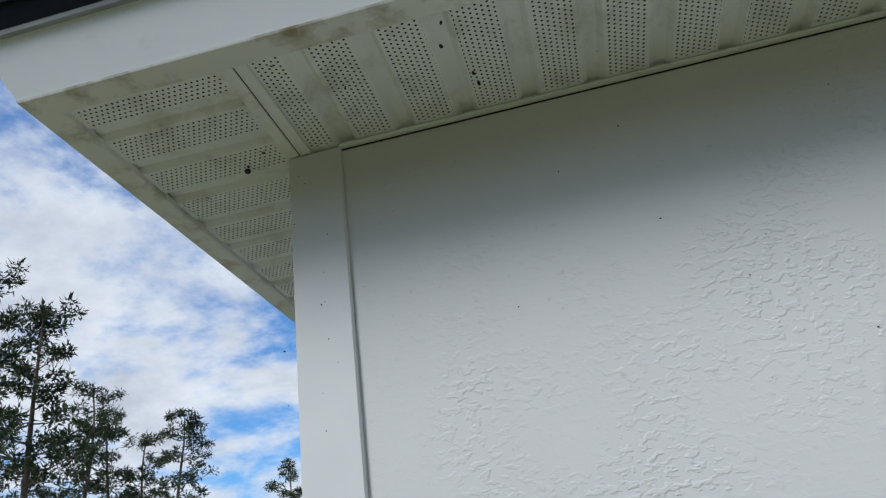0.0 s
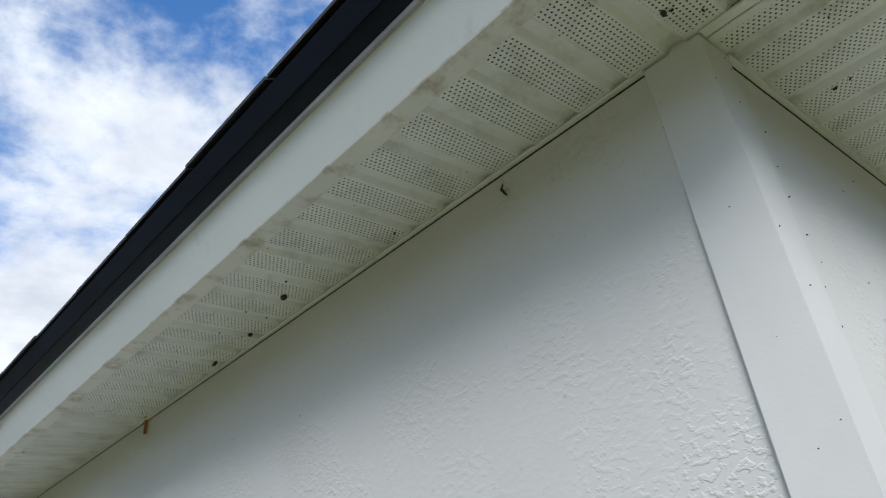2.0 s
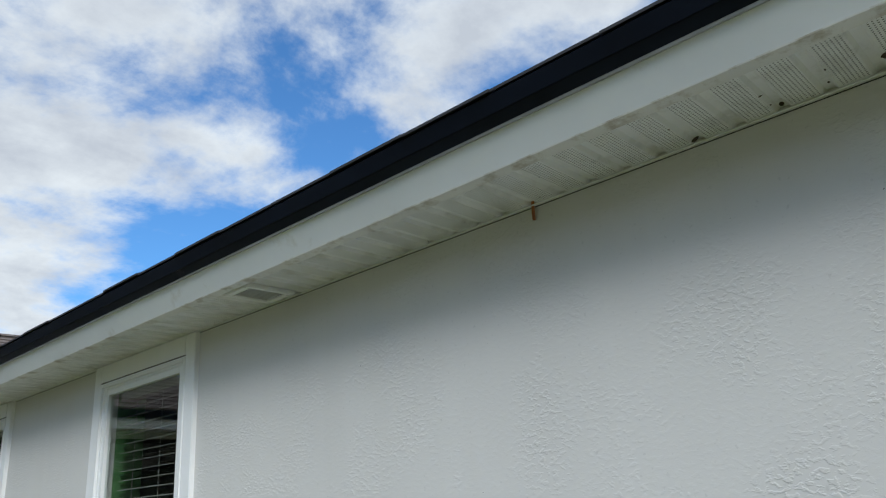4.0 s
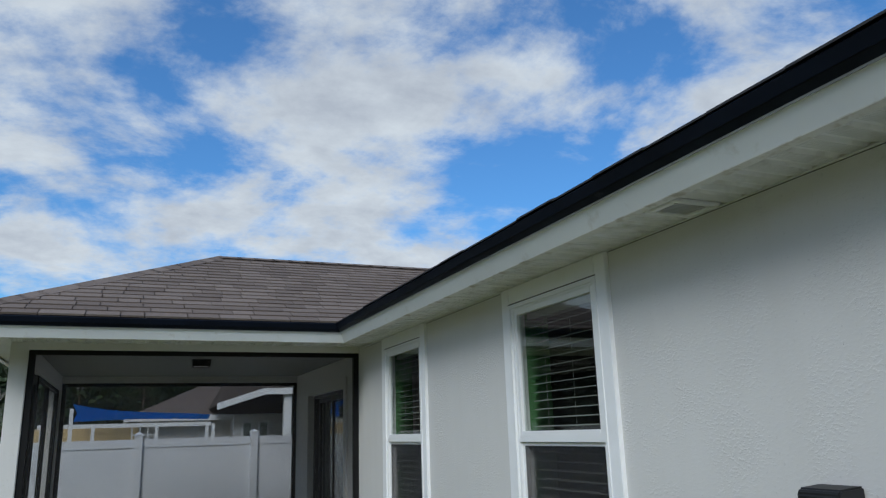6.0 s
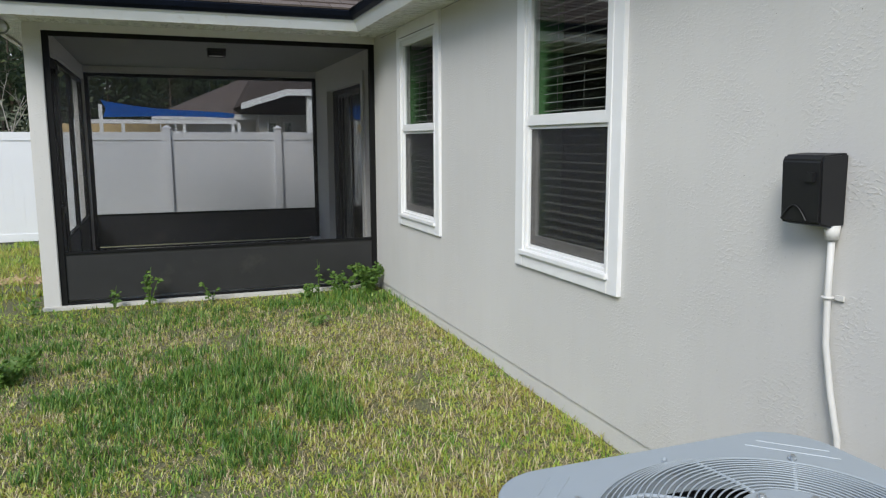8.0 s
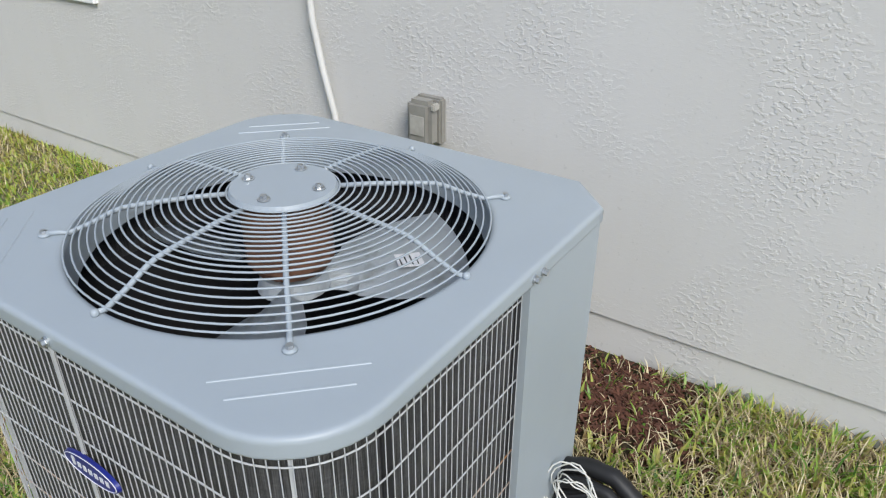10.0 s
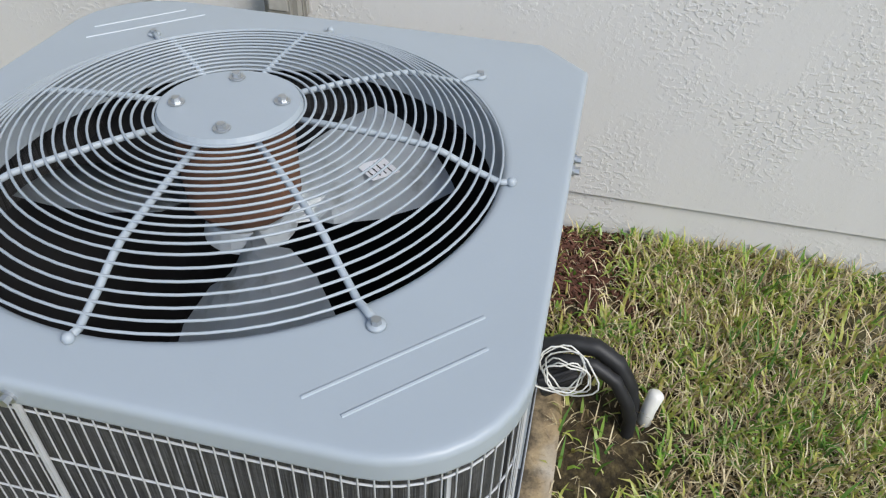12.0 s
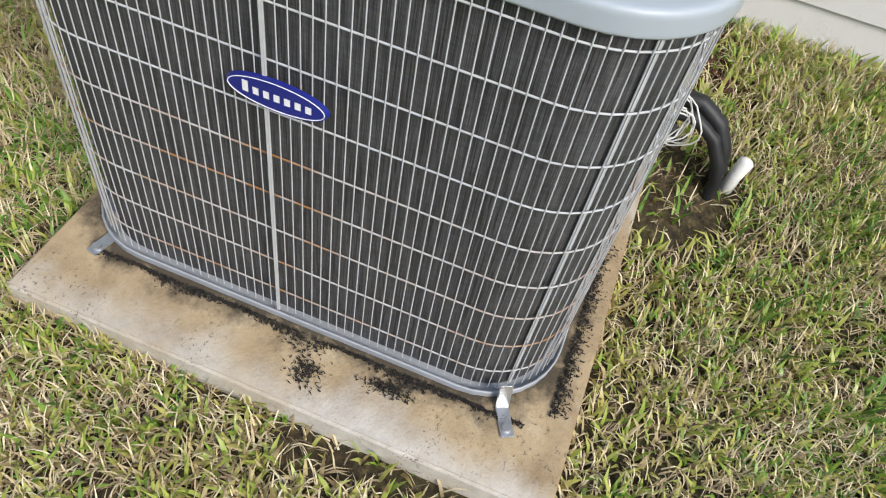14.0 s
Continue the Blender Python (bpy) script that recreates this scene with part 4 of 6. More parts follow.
def specks():
    """Soot specks, insect husks and paint flecks over walls, trim and soffit."""
    rnd = random.Random(11)
    bm = bmesh.new()
    spots = [(-0.046, 1.29, SOFFIT_Z - 0.003, 0.006), (-0.034, 1.508, SOFFIT_Z - 0.003, 0.006), (-0.085, 1.06, SOFFIT_Z - 0.003, 0.008), (-0.09, 0.0, SOFFIT_Z - 0.003, 0.006)]
    spots += [(-rnd.uniform(0.02, 0.24), rnd.uniform(-0.2, 2.5), SOFFIT_Z - 0.002, rnd.uniform(0.001, 0.003)) for _ in range(24)]
    spots += [(rnd.uniform(0.0, 1.6), -rnd.uniform(0.02, 0.24), SOFFIT_Z - 0.002, rnd.uniform(0.001, 0.003)) for _ in range(18)]
    spots += [(-0.001, rnd.uniform(0.1, 5.0) ** 1.0, rnd.uniform(0.4, 2.4), rnd.uniform(0.0006, 0.0015)) for _ in range(60)]
    spots += [(rnd.uniform(0.07, 1.2), -0.001, rnd.uniform(1.2, 2.42), rnd.uniform(0.0005, 0.0013)) for _ in range(40)]
    spots += [(-0.024, rnd.uniform(-0.02, 0.085), rnd.uniform(1.4, 2.4), rnd.uniform(0.0005, 0.0013)) for _ in range(14)]
    spots += [(rnd.uniform(-0.02, 0.066), -0.024, rnd.uniform(1.4, 2.4), rnd.uniform(0.0005, 0.0013)) for _ in range(16)]
    for x, y, z, r in spots:
        m = Matrix.Translation((x, y, z)) @ Euler((rnd.uniform(0, 3), rnd.uniform(0, 3), 0)).to_matrix().to_4x4() @ Matrix.Diagonal((1.0, rnd.uniform(0.5, 1.0), rnd.uniform(1.0, 2.2), 1))
        bmesh.ops.create_icosphere(bm, subdivisions=1, radius=r, matrix=m)
    tagged(finish("grime_specks", bm, DEAD), "scattered dark specks and insect husks on paint", "specks", kind="stuff")


specks()

# ---------------------------------------------------------------- condenser


def outline(hx, hy, r, chamfer, n=8):
    """Rounded rectangle round the origin; the corner at +x, -y is cut instead."""
    pts = []
    for cx, cy, a0 in ((hx - r, hy - r, 0), (-hx + r, hy - r, 90), (-hx + r, -hy + r, 180)):
        for k in range(n + 1):
            a = math.radians(a0 + 90 * k / n)
            pts.append((cx + r * math.cos(a), cy + r * math.sin(a)))
    pts += [(hx - chamfer, -hy), (hx, -hy + chamfer)]
    return pts


def stacked(bm, loops):
    """Skins a list of closed loops of equal length, each [(x, y, z)]."""
    rings = [[bm.verts.new(p) for p in lp] for lp in loops]
    n = len(rings[0])
    for a, b in zip(rings, rings[1:]):
        for k in range(n):
            bm.faces.new((a[k], a[(k + 1) % n], b[(k + 1) % n], b[k]))
    return rings


def condenser():
    H = AC_TOP - AC_BASE
    ac = empty("air_conditioner", "grey outdoor air conditioner unit with wire guard, on a concrete pad", "air conditioner", (AC_X, AC_Y, AC_BASE))
    R, CH, HOLE = 0.15, 0.085, 0.372
    o = outline(AC_HX, AC_HY, R, CH)
    STEPS = [max(1, round((Vector(o[(k + 1) % len(o)]) - Vector(o[k])).length / 0.028)) for k in range(len(o))]

    def loop(inset, z, r=R):
        o = outline(AC_HX - inset, AC_HY - inset, max(r - inset, 0.02), CH)
        dense = []
        for k, (ax, ay) in enumerate(o):
            bx, by = o[(k + 1) % len(o)]
            m = STEPS[k]
            dense += [(ax + (bx - ax) * j / m, ay + (by - ay) * j / m, z) for j in range(m)]
        return dense
    # top pan: skirt, rounded shoulder, flat with a round opening and a turned-down collar
    bm = bmesh.new()
    flat = loop(0.009, H)
    loops = [loop(0.008, H - 0.030), loop(0.001, H - 0.032), loop(0.0, H - 0.030), loop(0.0, H - 0.027), loop(0.0, H - 0.012), loop(0.0, H - 0.009), loop(0.0006, H - 0.0055), loop(0.0025, H - 0.0022), loop(0.0055, H - 0.0005), flat, loop(0.014, H), loop(0.024, H)]
    n = len(flat)
    angs = [math.atan2(y, x) for x, y, _ in flat]
    for rr, dz in ((HOLE + 0.014, 0.0), (HOLE + 0.009, 0.0), (HOLE + 0.003, -0.002), (HOLE, -0.006), (HOLE - 0.001, -0.012), (HOLE - 0.006, -0.07)):
        loops.append([(rr * math.cos(a), rr * math.sin(a), H + dz) for a in angs])
    stacked(bm, loops)
    # extra points round the opening keep it round
    top = part("top_pan", bm, AC_GREY, ac, "smooth grey sheet-metal top", 0, False)
    me = top.data
    for p in me.polygons:
        p.use_smooth = True
    # stamped grooves near the corners
    for sx, sy in ((-1, -1), (-1, 1), (1, 1)):
        for off, ln in ((0.458, 0.105), (0.497, 0.082)):
            bm = bmesh.new()
            c = Vector((sx, sy, 0)).normalized() * off
            d = Vector((-sy * sx, 1, 0)).normalized() if sx * sy > 0 else Vector((1, 1, 0)).normalized()
            tube(bm, [c - d * ln + Vector((0, 0, H - 0.001)), c + d * ln + Vector((0, 0, H - 0.001))], 0.0028, 8)
            part("pressed_rib", bm, AC_GREY, ac)
    # fan guard: rings and spokes
    def dome(r):
        if r < 0.095:
            return 0.057
        if r < 0.285:
            return 0.057 - 0.012 * ((r - 0.095) / 0.19) ** 2
        u = (r - 0.285) / (HOLE - 0.285)
        return 0.045 * (1 - u) + 0.006 * u - 0.010 * u * (1 - u)
    grille = empty("fan_guard", "", "")
    grille.parent = ac
    grille["label"] = "domed grey wire fan guard"
    for k in range(21):
        r = 0.100 + k * (HOLE - 0.100) / 20
        bm = bmesh.new()
        tube(bm, [(r * math.cos(a), r * math.sin(a), H + dome(r)) for a in [2 * math.pi * j / 72 for j in range(72)]], 0.0019, 6, True)
        part("guard_ring", bm, AC_GREY, grille, "", 0, True)
    for k in range(8):
        a = math.radians(45 * k)
        end = 0.412 if k % 2 else 0.385
        bm = bmesh.new()
        rs = [0.09, 0.16, 0.24, 0.275, 0.295, 0.33, 0.372, 0.386] + ([0.412] if k % 2 else [])
        tube(bm, [(r * math.cos(a), r * math.sin(a), H + (dome(min(r, HOLE)) - 0.004 if r < 0.38 else 0.005)) for r in rs], 0.0047, 8)
        if k % 2:
            m = pose(0.412 * math.cos(a), 0.412 * math.sin(a), H + 0.003)
            bmesh.ops.create_cone(bm, cap_ends=True, segments=16, radius1=0.011, radius2=0.010, depth=0.004, matrix=m)
        else:
            bmesh.ops.create_uvsphere(bm, u_segments=10, v_segments=6, radius=0.007, matrix=pose(0.388 * math.cos(a), 0.388 * math.sin(a), H + 0.005))
        part("guard_spoke", bm, AC_GREY, grille, "", 0, True)
        if k % 2:
            bm = bmesh.new()
            bmesh.ops.create_cone(bm, cap_ends=True, segments=6, radius1=0.0062, radius2=0.0058, depth=0.006, matrix=m @ pose(0, 0, 0.005))
            part("guard_bolt", bm, GALV, grille, "hex bolt")
    bm = bmesh.new()
    bmesh.ops.create_cone(bm, cap_ends=True, segments=48, radius1=0.098, radius2=0.094, depth=0.008, matrix=pose(0, 0, H + 0.060))
    part("hub_plate", bm, AC_GREY, grille, "round plate in the guard centre")
    for k in range(4):
        a = math.radians(17 + 90 * k)
        bm = bmesh.new()
        m = pose(0.070 * math.cos(a), 0.070 * math.sin(a), H + 0.066, 0, 0, 17 + 90 * k)
        bmesh.ops.create_cone(bm, cap_ends=True, segments=16, radius1=0.0115, radius2=0.011, depth=0.002, matrix=m)
        bmesh.ops.create_cone(bm, cap_ends=True, segments=6, radius1=0.0068, radius2=0.0062, depth=0.007, matrix=m @ pose(0, 0, 0.004))
        part("hub_bolt", bm, GALV, grille, "hex bolt")
    # fan
    bm = bmesh.new()
    bmesh.ops.create_cone(bm, cap_ends=True, segments=32, radius1=0.082, radius2=0.082, depth=0.13, matrix=pose(0, 0, H - 0.015))
    bmesh.ops.create_cone(bm, cap_ends=True, segments=32, radius1=0.070, radius2=0.082, depth=0.02, matrix=pose(0, 0, H - 0.089))
    part("fan_motor", bm, RUST, ac, "rust-stained round motor")
    fan = empty("fan", "", "")
    fan.parent = ac
    fan["label"] = "grey three-bladed fan at rest"
    bm = bmesh.new()
    bmesh.ops.create_cone(bm, cap_ends=True, segments=24, radius1=0.07, radius2=0.06, depth=0.03, matrix=pose(0, 0, H - 0.13))
    part("fan_hub", bm, FAN_METAL, fan)
    blade = None
    for k in range(3):
        if blade is None:
            bm = bmesh.new()
            rows = []
            for r, a0, a1 in ((0.05, -16, 16), (0.10, -18, 18), (0.125, -26, 30), (0.20, -25, 29), (0.28, -20, 25), (0.345, -15, 21)):
                row = []
                for j in range(7):
                    a = math.radians(a0 + (a1 - a0) * j / 6)
                    tilt = (j / 6 - 0.5) * 0.085 * (0.5 + r)
                    row.append(bm.verts.new((r * math.cos(a), r * math.sin(a), tilt + 0.012 * math.sin(math.pi * j / 6))))
                rows.append(row)
            for a, b in zip(rows, rows[1:]):
                for j in range(6):
                    bm.faces.new((a[j], a[j + 1], b[j + 1], b[j]))
            bmesh.ops.solidify(bm, geom=bm.faces[:], thickness=0.002)
            blade = part("blade", bm, FAN_METAL, fan)
            ob = blade
        else:
            ob = new("blade", blade.data)
            ob.parent = fan
        ob.location, ob.rotation_euler = (0, 0, H - 0.135), (0, 0, radians(-38 + 120 * k))
    bm = boxes((0.200, -0.030, 0.0, 0.252, 0.030, 0.0012))
    lab = part("sticker", bm, BADGE_WHITE, fan, "white rating sticker with dark bars")
    lab.location, lab.rotation_euler = (0, 0, H - 0.116), (0, radians(2), radians(-41))
    for j in range(4):
        bar = part("printed_bar", boxes((0.206 + j * 0.011, -0.024, 0.0013, 0.2085 + j * 0.011, 0.002 + 0.006 * (j % 3), 0.0016)), BLACK_PLASTIC, lab)
    # coil, near-black shell painted as the inner shade, base pan
    bm = bmesh.new()
    rings = stacked(bm, [loop(0.022, 0.006), loop(0.022, H - 0.028)])
    part("coil", bm, COIL, ac, "dark finned condenser coil", 0, False)
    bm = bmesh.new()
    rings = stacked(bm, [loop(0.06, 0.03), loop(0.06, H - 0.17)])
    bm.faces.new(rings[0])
    part("inner_shade_shell", bm, DARK, ac, "near-black shell painted as the shade behind the fan")
    bm = bmesh.new()
    rings = stacked(bm, [loop(0.003, 0.0), loop(-0.002, 0.002), loop(-0.003, 0.016), loop(-0.001, 0.018), loop(0.001, 0.017), loop(0.002, 0.004), loop(0.05, 0.003)])
    bm.faces.new(rings[0])
    part("base_pan", bm, PAN_GREY, ac, "grey base pan with chipped paint")
    # service panel over the cut corner
    bm = bmesh.new()
    x0 = 0.085
    e = 0.004
    prism(bm, [(x0, -AC_HY + e), (AC_HX - CH, -AC_HY + e), (AC_HX - e, -AC_HY + CH), (AC_HX - e, 0.1), (AC_HX - 0.02, 0.1), (AC_HX - 0.02, -AC_HY + CH + 0.005), (AC_HX - CH - 0.005, -AC_HY + 0.02), (x0, -AC_HY + 0.02)], 0.036, H - 0.029, "z")
    part("service_panel", bm, AC_GREY, ac, "flat grey service panel")
    # wire guard round the coil
    guard = empty("coil_guard", "", "")
    guard.parent = ac
    guard["label"] = "galvanised wire guard with rust spots"
    path = [(x0 - 0.02, -AC_HY + 0.010)]
    o = outline(AC_HX - 0.008, AC_HY - 0.008, R - 0.008, CH)
    o = o[9:27]
    path += [o[17 - k] for k in range(18)][0:18]
    path += [(AC_HX - R, AC_HY - 0.008)]
    seg = [(Vector(a), Vector(b)) for a, b in zip(path, path[1:])]
    lens = [(b - a).length for a, b in seg]
    total = sum(lens)

    def along(s):
        for (a, b), l in zip(seg, lens):
            if s <= l:
                return a + (b - a) * (s / l)
            s -= l
        return Vector(path[-1])
    for k in range(9):
        z = H - 0.052 - k * 0.082
        bm = bmesh.new()
        tube(bm, [(*along(total * j / 90), z) for j in range(91)], 0.0015, 6)
        part("guard_wire", bm, GUARD_RUSTY if k > 3 else GUARD, guard, "rust-spotted wire" if k > 3 else "", 0, True)
    wire, count = None, int(total / 0.0157)
    for k in range(count + 1):
        p = along(total * k / count)
        if wire is None:
            bm = bmesh.new()
            tube(bm, [(0, 0, 0.02), (0, 0, H - 0.031)], 0.00095, 5)
            wire = part("guard_bar", bm, GUARD, guard)
            ob = wire
        else:
            ob = new("guard_bar", wire.data)
            ob.parent = guard
        q = p * 1.003
        ob.location = (q.x, q.y, 0)
    for x, y, turn in ((-AC_HX + 0.003, 0.030, 0), (-0.405, -0.395, 45), (-0.405, 0.40, -45)):
        s = part("guard_strap", boxes((-0.003, -0.0025, 0.02, 0.001, 0.0025, H - 0.030)), GUARD, guard, "flat upright strap")
        s.location, s.rotation_euler = (x, y, 0), (0, 0, radians(turn))
    # near-black strips paint shaded slots at coil ends, beside corner and service panel
    for xa, xb in ((-0.292, -0.272), (x0 - 0.018, x0 - 0.002)):
        part("slot_shade_strip", boxes((xa, -AC_HY + 0.0185, 0.02, xb, -AC_HY + 0.0225, H - 0.031)), DARK, ac, "near-black strip painted as a shaded slot at the coil's end")
    # screws in the skirt
    for x, y, turn in ((-AC_HX, 0.030, 0), (-0.407, -0.394, 42), (0.088, -AC_HY, 90), (0.118, -AC_HY, 90), (-0.407, 0.398, -42)):
        bm = bmesh.new()
        bmesh.ops.create_cone(bm, cap_ends=True, segments=14, radius1=0.0085, radius2=0.0085, depth=0.003, matrix=pose(-0.0015, 0, 0, 0, 90, 0))
        bmesh.ops.create_cone(bm, cap_ends=True, segments=6, radius1=0.006, radius2=0.0055, depth=0.008, matrix=pose(-0.006, 0, 0, 0, 90, 0))
        s = part("skirt_screw", bm, GALV, ac, "bright hex screw")
        s.location, s.rotation_euler = (x, y, H - 0.020), (0, 0, radians(turn))
    # badge: an oval plate with plain marks
    bm = bmesh.new()
    bmesh.ops.create_cone(bm, cap_ends=True, segments=48, radius1=1, radius2=0.97, depth=1, matrix=Matrix.Diagonal((0.0245, 0.072, 0.006, 1)))
    bm.transform(pose(0, 0, 0, 0, -90, 0))
    badge = part("badge", bm, BADGE_BLUE, ac, "dark blue oval badge with white marks", 0, False)
    badge.location = (-AC_HX - 0.002, 0.012, 0.522)
    bm = bmesh.new()
    tube(bm, [(-0.0035, 0.067 * math.cos(a), 0.0212 * math.sin(a)) for a in [2 * math.pi * j / 48 for j in range(48)]], 0.0007, 5, True)
    part("badge_rim", bm, BADGE_WHITE, badge, "thin white oval line")
    for j in range(7):
        y = 0.042 - j * 0.0145
        h = 0.0095 if j == 0 else 0.0062
        bm = bmesh.new()
        box(bm, -0.0042, y - 0.0045, -0.0065, -0.0030, y + 0.0045, -0.0065 + 2 * h * 0.95)
        part("badge_mark", bm, BADGE_WHITE, badge, "plain white mark", 0.0009)
    # hold-down brackets
    for x, y, turn in ((-0.470, -0.400, 28), (-0.445, 0.385, -12)):
        bm = bmesh.new()
        prism(bm, [(-0.055, 0.0), (-0.055, 0.003), (0.0, 0.003), (0.012, 0.055), (0.015, 0.055), (0.003, 0.0)], -0.012, 0.012, "y")
        s = part("hold_down", bm, GALV, ac, "galvanised bracket bolted to the pad", 0.001)
        s.location, s.rotation_euler = (x + 0.02, y, 0.001), (0, 0, radians(turn))
        bm = bmesh.new()
        bmesh.ops.create_cone(bm, cap_ends=True, segments=12, radius1=0.009, radius2=0.008, depth=0.008, matrix=pose(-0.04, 0, 0.006))
        part("anchor_bolt", bm, GALV, s, "anchor bolt")


condenser()


def pad():
    bm = bmesh.new()
    x0, y0, x1, y1 = -1.497, 1.535, -0.42, 2.55
    nx = 14
    box(bm, x0, y0, -0.135, x1, y1, AC_BASE - 0.001)
    bmesh.ops.bevel(bm, geom=list(bm.edges), offset=0.006, segments=2, affect="EDGES")
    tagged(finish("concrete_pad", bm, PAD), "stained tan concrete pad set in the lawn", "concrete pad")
    rnd = random.Random(5)
    bm = bmesh.new()
    for _ in range(3600):
        if rnd.random() < 0.62:
            y = rnd.uniform(1.62, 2.45)
            x = -1.363 - abs(rnd.gauss(0, 0.003 + 0.011 * max(0, noise.noise((y * 9, 0, 3)) + 0.35))) - (0.03 * rnd.random() if abs(y - 2.02 + rnd.gauss(0, 0.01)) < 0.02 else 0)
        else:
            x, y = rnd.uniform(-1.33, -0.9), 1.585 - abs(rnd.gauss(0, 0.012))
        if rnd.random() < 0.14:
            # a wet clump off the base pan, and crumbs fallen to the foot of the pad
            x, y = rnd.choice(((rnd.gauss(-1.43, 0.014), rnd.gauss(2.0, 0.016)), (rnd.gauss(-1.40, 0.008), rnd.gauss(1.86, 0.022))))
        s = rnd.uniform(0.001, 0.0034)
        m = Matrix.Translation((x, y, AC_BASE + 0.001 + rnd.uniform(0, 0.002))) @ Euler((rnd.uniform(-0.2, 0.2), rnd.uniform(-0.2, 0.2), rnd.uniform(0, 6))).to_matrix().to_4x4()
        v = [bm.verts.new(m @ Vector(p)) for p in ((-s * 1.5, -s * 0.1, 0), (s * 0.7, -s * 0.5, 0), (s * 1.5, s * 0.3, 0.0015), (-s * 0.6, s * 0.4, 0.001))]
        bm.faces.new(v)
    tagged(finish("leaf_litter", bm, LITTER), "wet black leaf litter along the base pan", "leaf litter", kind="stuff")


pad()


def line_set():
    l = empty("refrigerant_lines", "black insulated pipes curving into the lawn beside the unit", "pipes", (-0.60, 1.44, -0.05))
    for dx, r, h in ((0.0, 0.020, 0.0), (-0.037, 0.015, -0.016)):
        bm = bmesh.new()
        pts = [(0.02 + dx, 0.17, 0.16 + h), (0.026 + dx, 0.11, 0.185 + h), (0.026 + dx, 0.05, 0.185 + h), (0.02 + dx, 0.0, 0.155 + h), (0.012 + dx, -0.035, 0.10 + h), (0.008 + dx, -0.05, 0.04), (0.0 + dx, -0.05, -0.06)]
        fine = []
        for a, b in zip(pts, pts[1:]):
            fine += [tuple(Vector(a).lerp(Vector(b), t / 4)) for t in range(4)]
        fine.append(pts[-1])
        tube(bm, fine, [r * (1 + 0.06 * math.sin(9 * i)) for i in range(len(fine))], 12)
        part("insulated_pipe", bm, BLACK_FOAM, l, "wrinkled black foam sleeve", 0, True)
    bm = bmesh.new()
    bmesh.ops.create_cone(bm, cap_ends=True, segments=20, radius1=0.034, radius2=0.030, depth=0.09, matrix=pose(0.0, 0.12, 0.10, 70, 0, 20))
    part("valve_sleeve", bm, BLACK_FOAM, l, "black foam valve cover", 0.006)
    c = empty("drain_stub", "white plastic pipe stub beside the black pipes", "pipe", (-0.595, 1.355, -0.04))
    bm = bmesh.new()
    tube(bm, [(0.0, 0.0, -0.05), (0.004, -0.004, 0.03), (0.012, -0.012, 0.075), (0.014, -0.014, 0.082)], [0.016, 0.016, 0.018, 0.010], 14)
    part("stub", bm, PVC, c, "", 0, True)
    w = empty("wire_coil", "loose coil of thin white wire by the service panel", "wire", (-0.63, 1.57, 0.10))
    bm = bmesh.new()
    pts = []
    for k in range(130):
        a = k * 0.29
        r = 0.048 + 0.012 * math.sin(k * 0.21) + 0.004 * math.sin(k * 1.3)
        pts.append((-0.03 + 0.016 * math.sin(k * 0.37), -0.02 + r * math.cos(a) + 0.010 * math.sin(k * 0.11), 0.03 + 1.15 * r * math.sin(a)))
    tube(bm, pts, 0.0018, 6)
    part("loop", bm, PVC, w, "", 0, True)


line_set()

# ---------------------------------------------------------------- fence
FENCE_Y = 14.8


def fence():
    f = empty("fence", "white vinyl privacy fence closing the yard", "fence", (0.02, FENCE_Y, -0.15), kind="structure")
    post = cap = rail = panel = board = None
    for k in range(-12, 7):
        x = 1.88 * k

        def put(nm, old, make, mat, bevel=0.0):
            if old is None:
                ob = part(nm, make(), mat, f, "", bevel)
                old = ob.data
            else:
                ob = new(nm, old)
                ob.parent = f
            ob.location.x = x
            return old
        post = put("fence_post", post, lambda: boxes((-0.064, -0.064, -0.1, 0.064, 0.064, 1.88)), FENCE, 0.006)
        cap = put("post_cap", cap, lambda: post_cap(), FENCE)
        rail = put("top_rail", rail, lambda: boxes((0.065, -0.025, 1.68, 1.815, 0.025, 1.82)), FENCE, 0.005)
        panel = put("bottom_rail", panel, lambda: boxes((0.065, -0.025, 0.04, 1.815, 0.025, 0.17)), FENCE, 0.005)
        for j in range(12):
            if board is None:
                ob = part("fence_board", boxes((0.0, -0.011, 0.15, 0.1454, 0.011, 1.70)), FENCE, f, "", 0.0015)
                board = ob.data
            else:
                ob = new("fence_board", board)
                ob.parent = f
            ob.location.x = x + 0.066 + j * 0.1457


def post_cap():
    bm = boxes((-0.075, -0.075, 1.88, 0.075, 0.075, 1.90))
    v = [bm.verts.new(p) for p in ((-0.07, -0.07, 1.90), (0.07, -0.07, 1.90), (0.07, 0.07, 1.90), (-0.07, 0.07, 1.90), (0, 0, 1.945))]
    for k in range(4):
        bm.faces.new((v[k], v[(k + 1) % 4], v[4]))
    return bm


fence()

# ---------------------------------------------------------------- beyond the fence


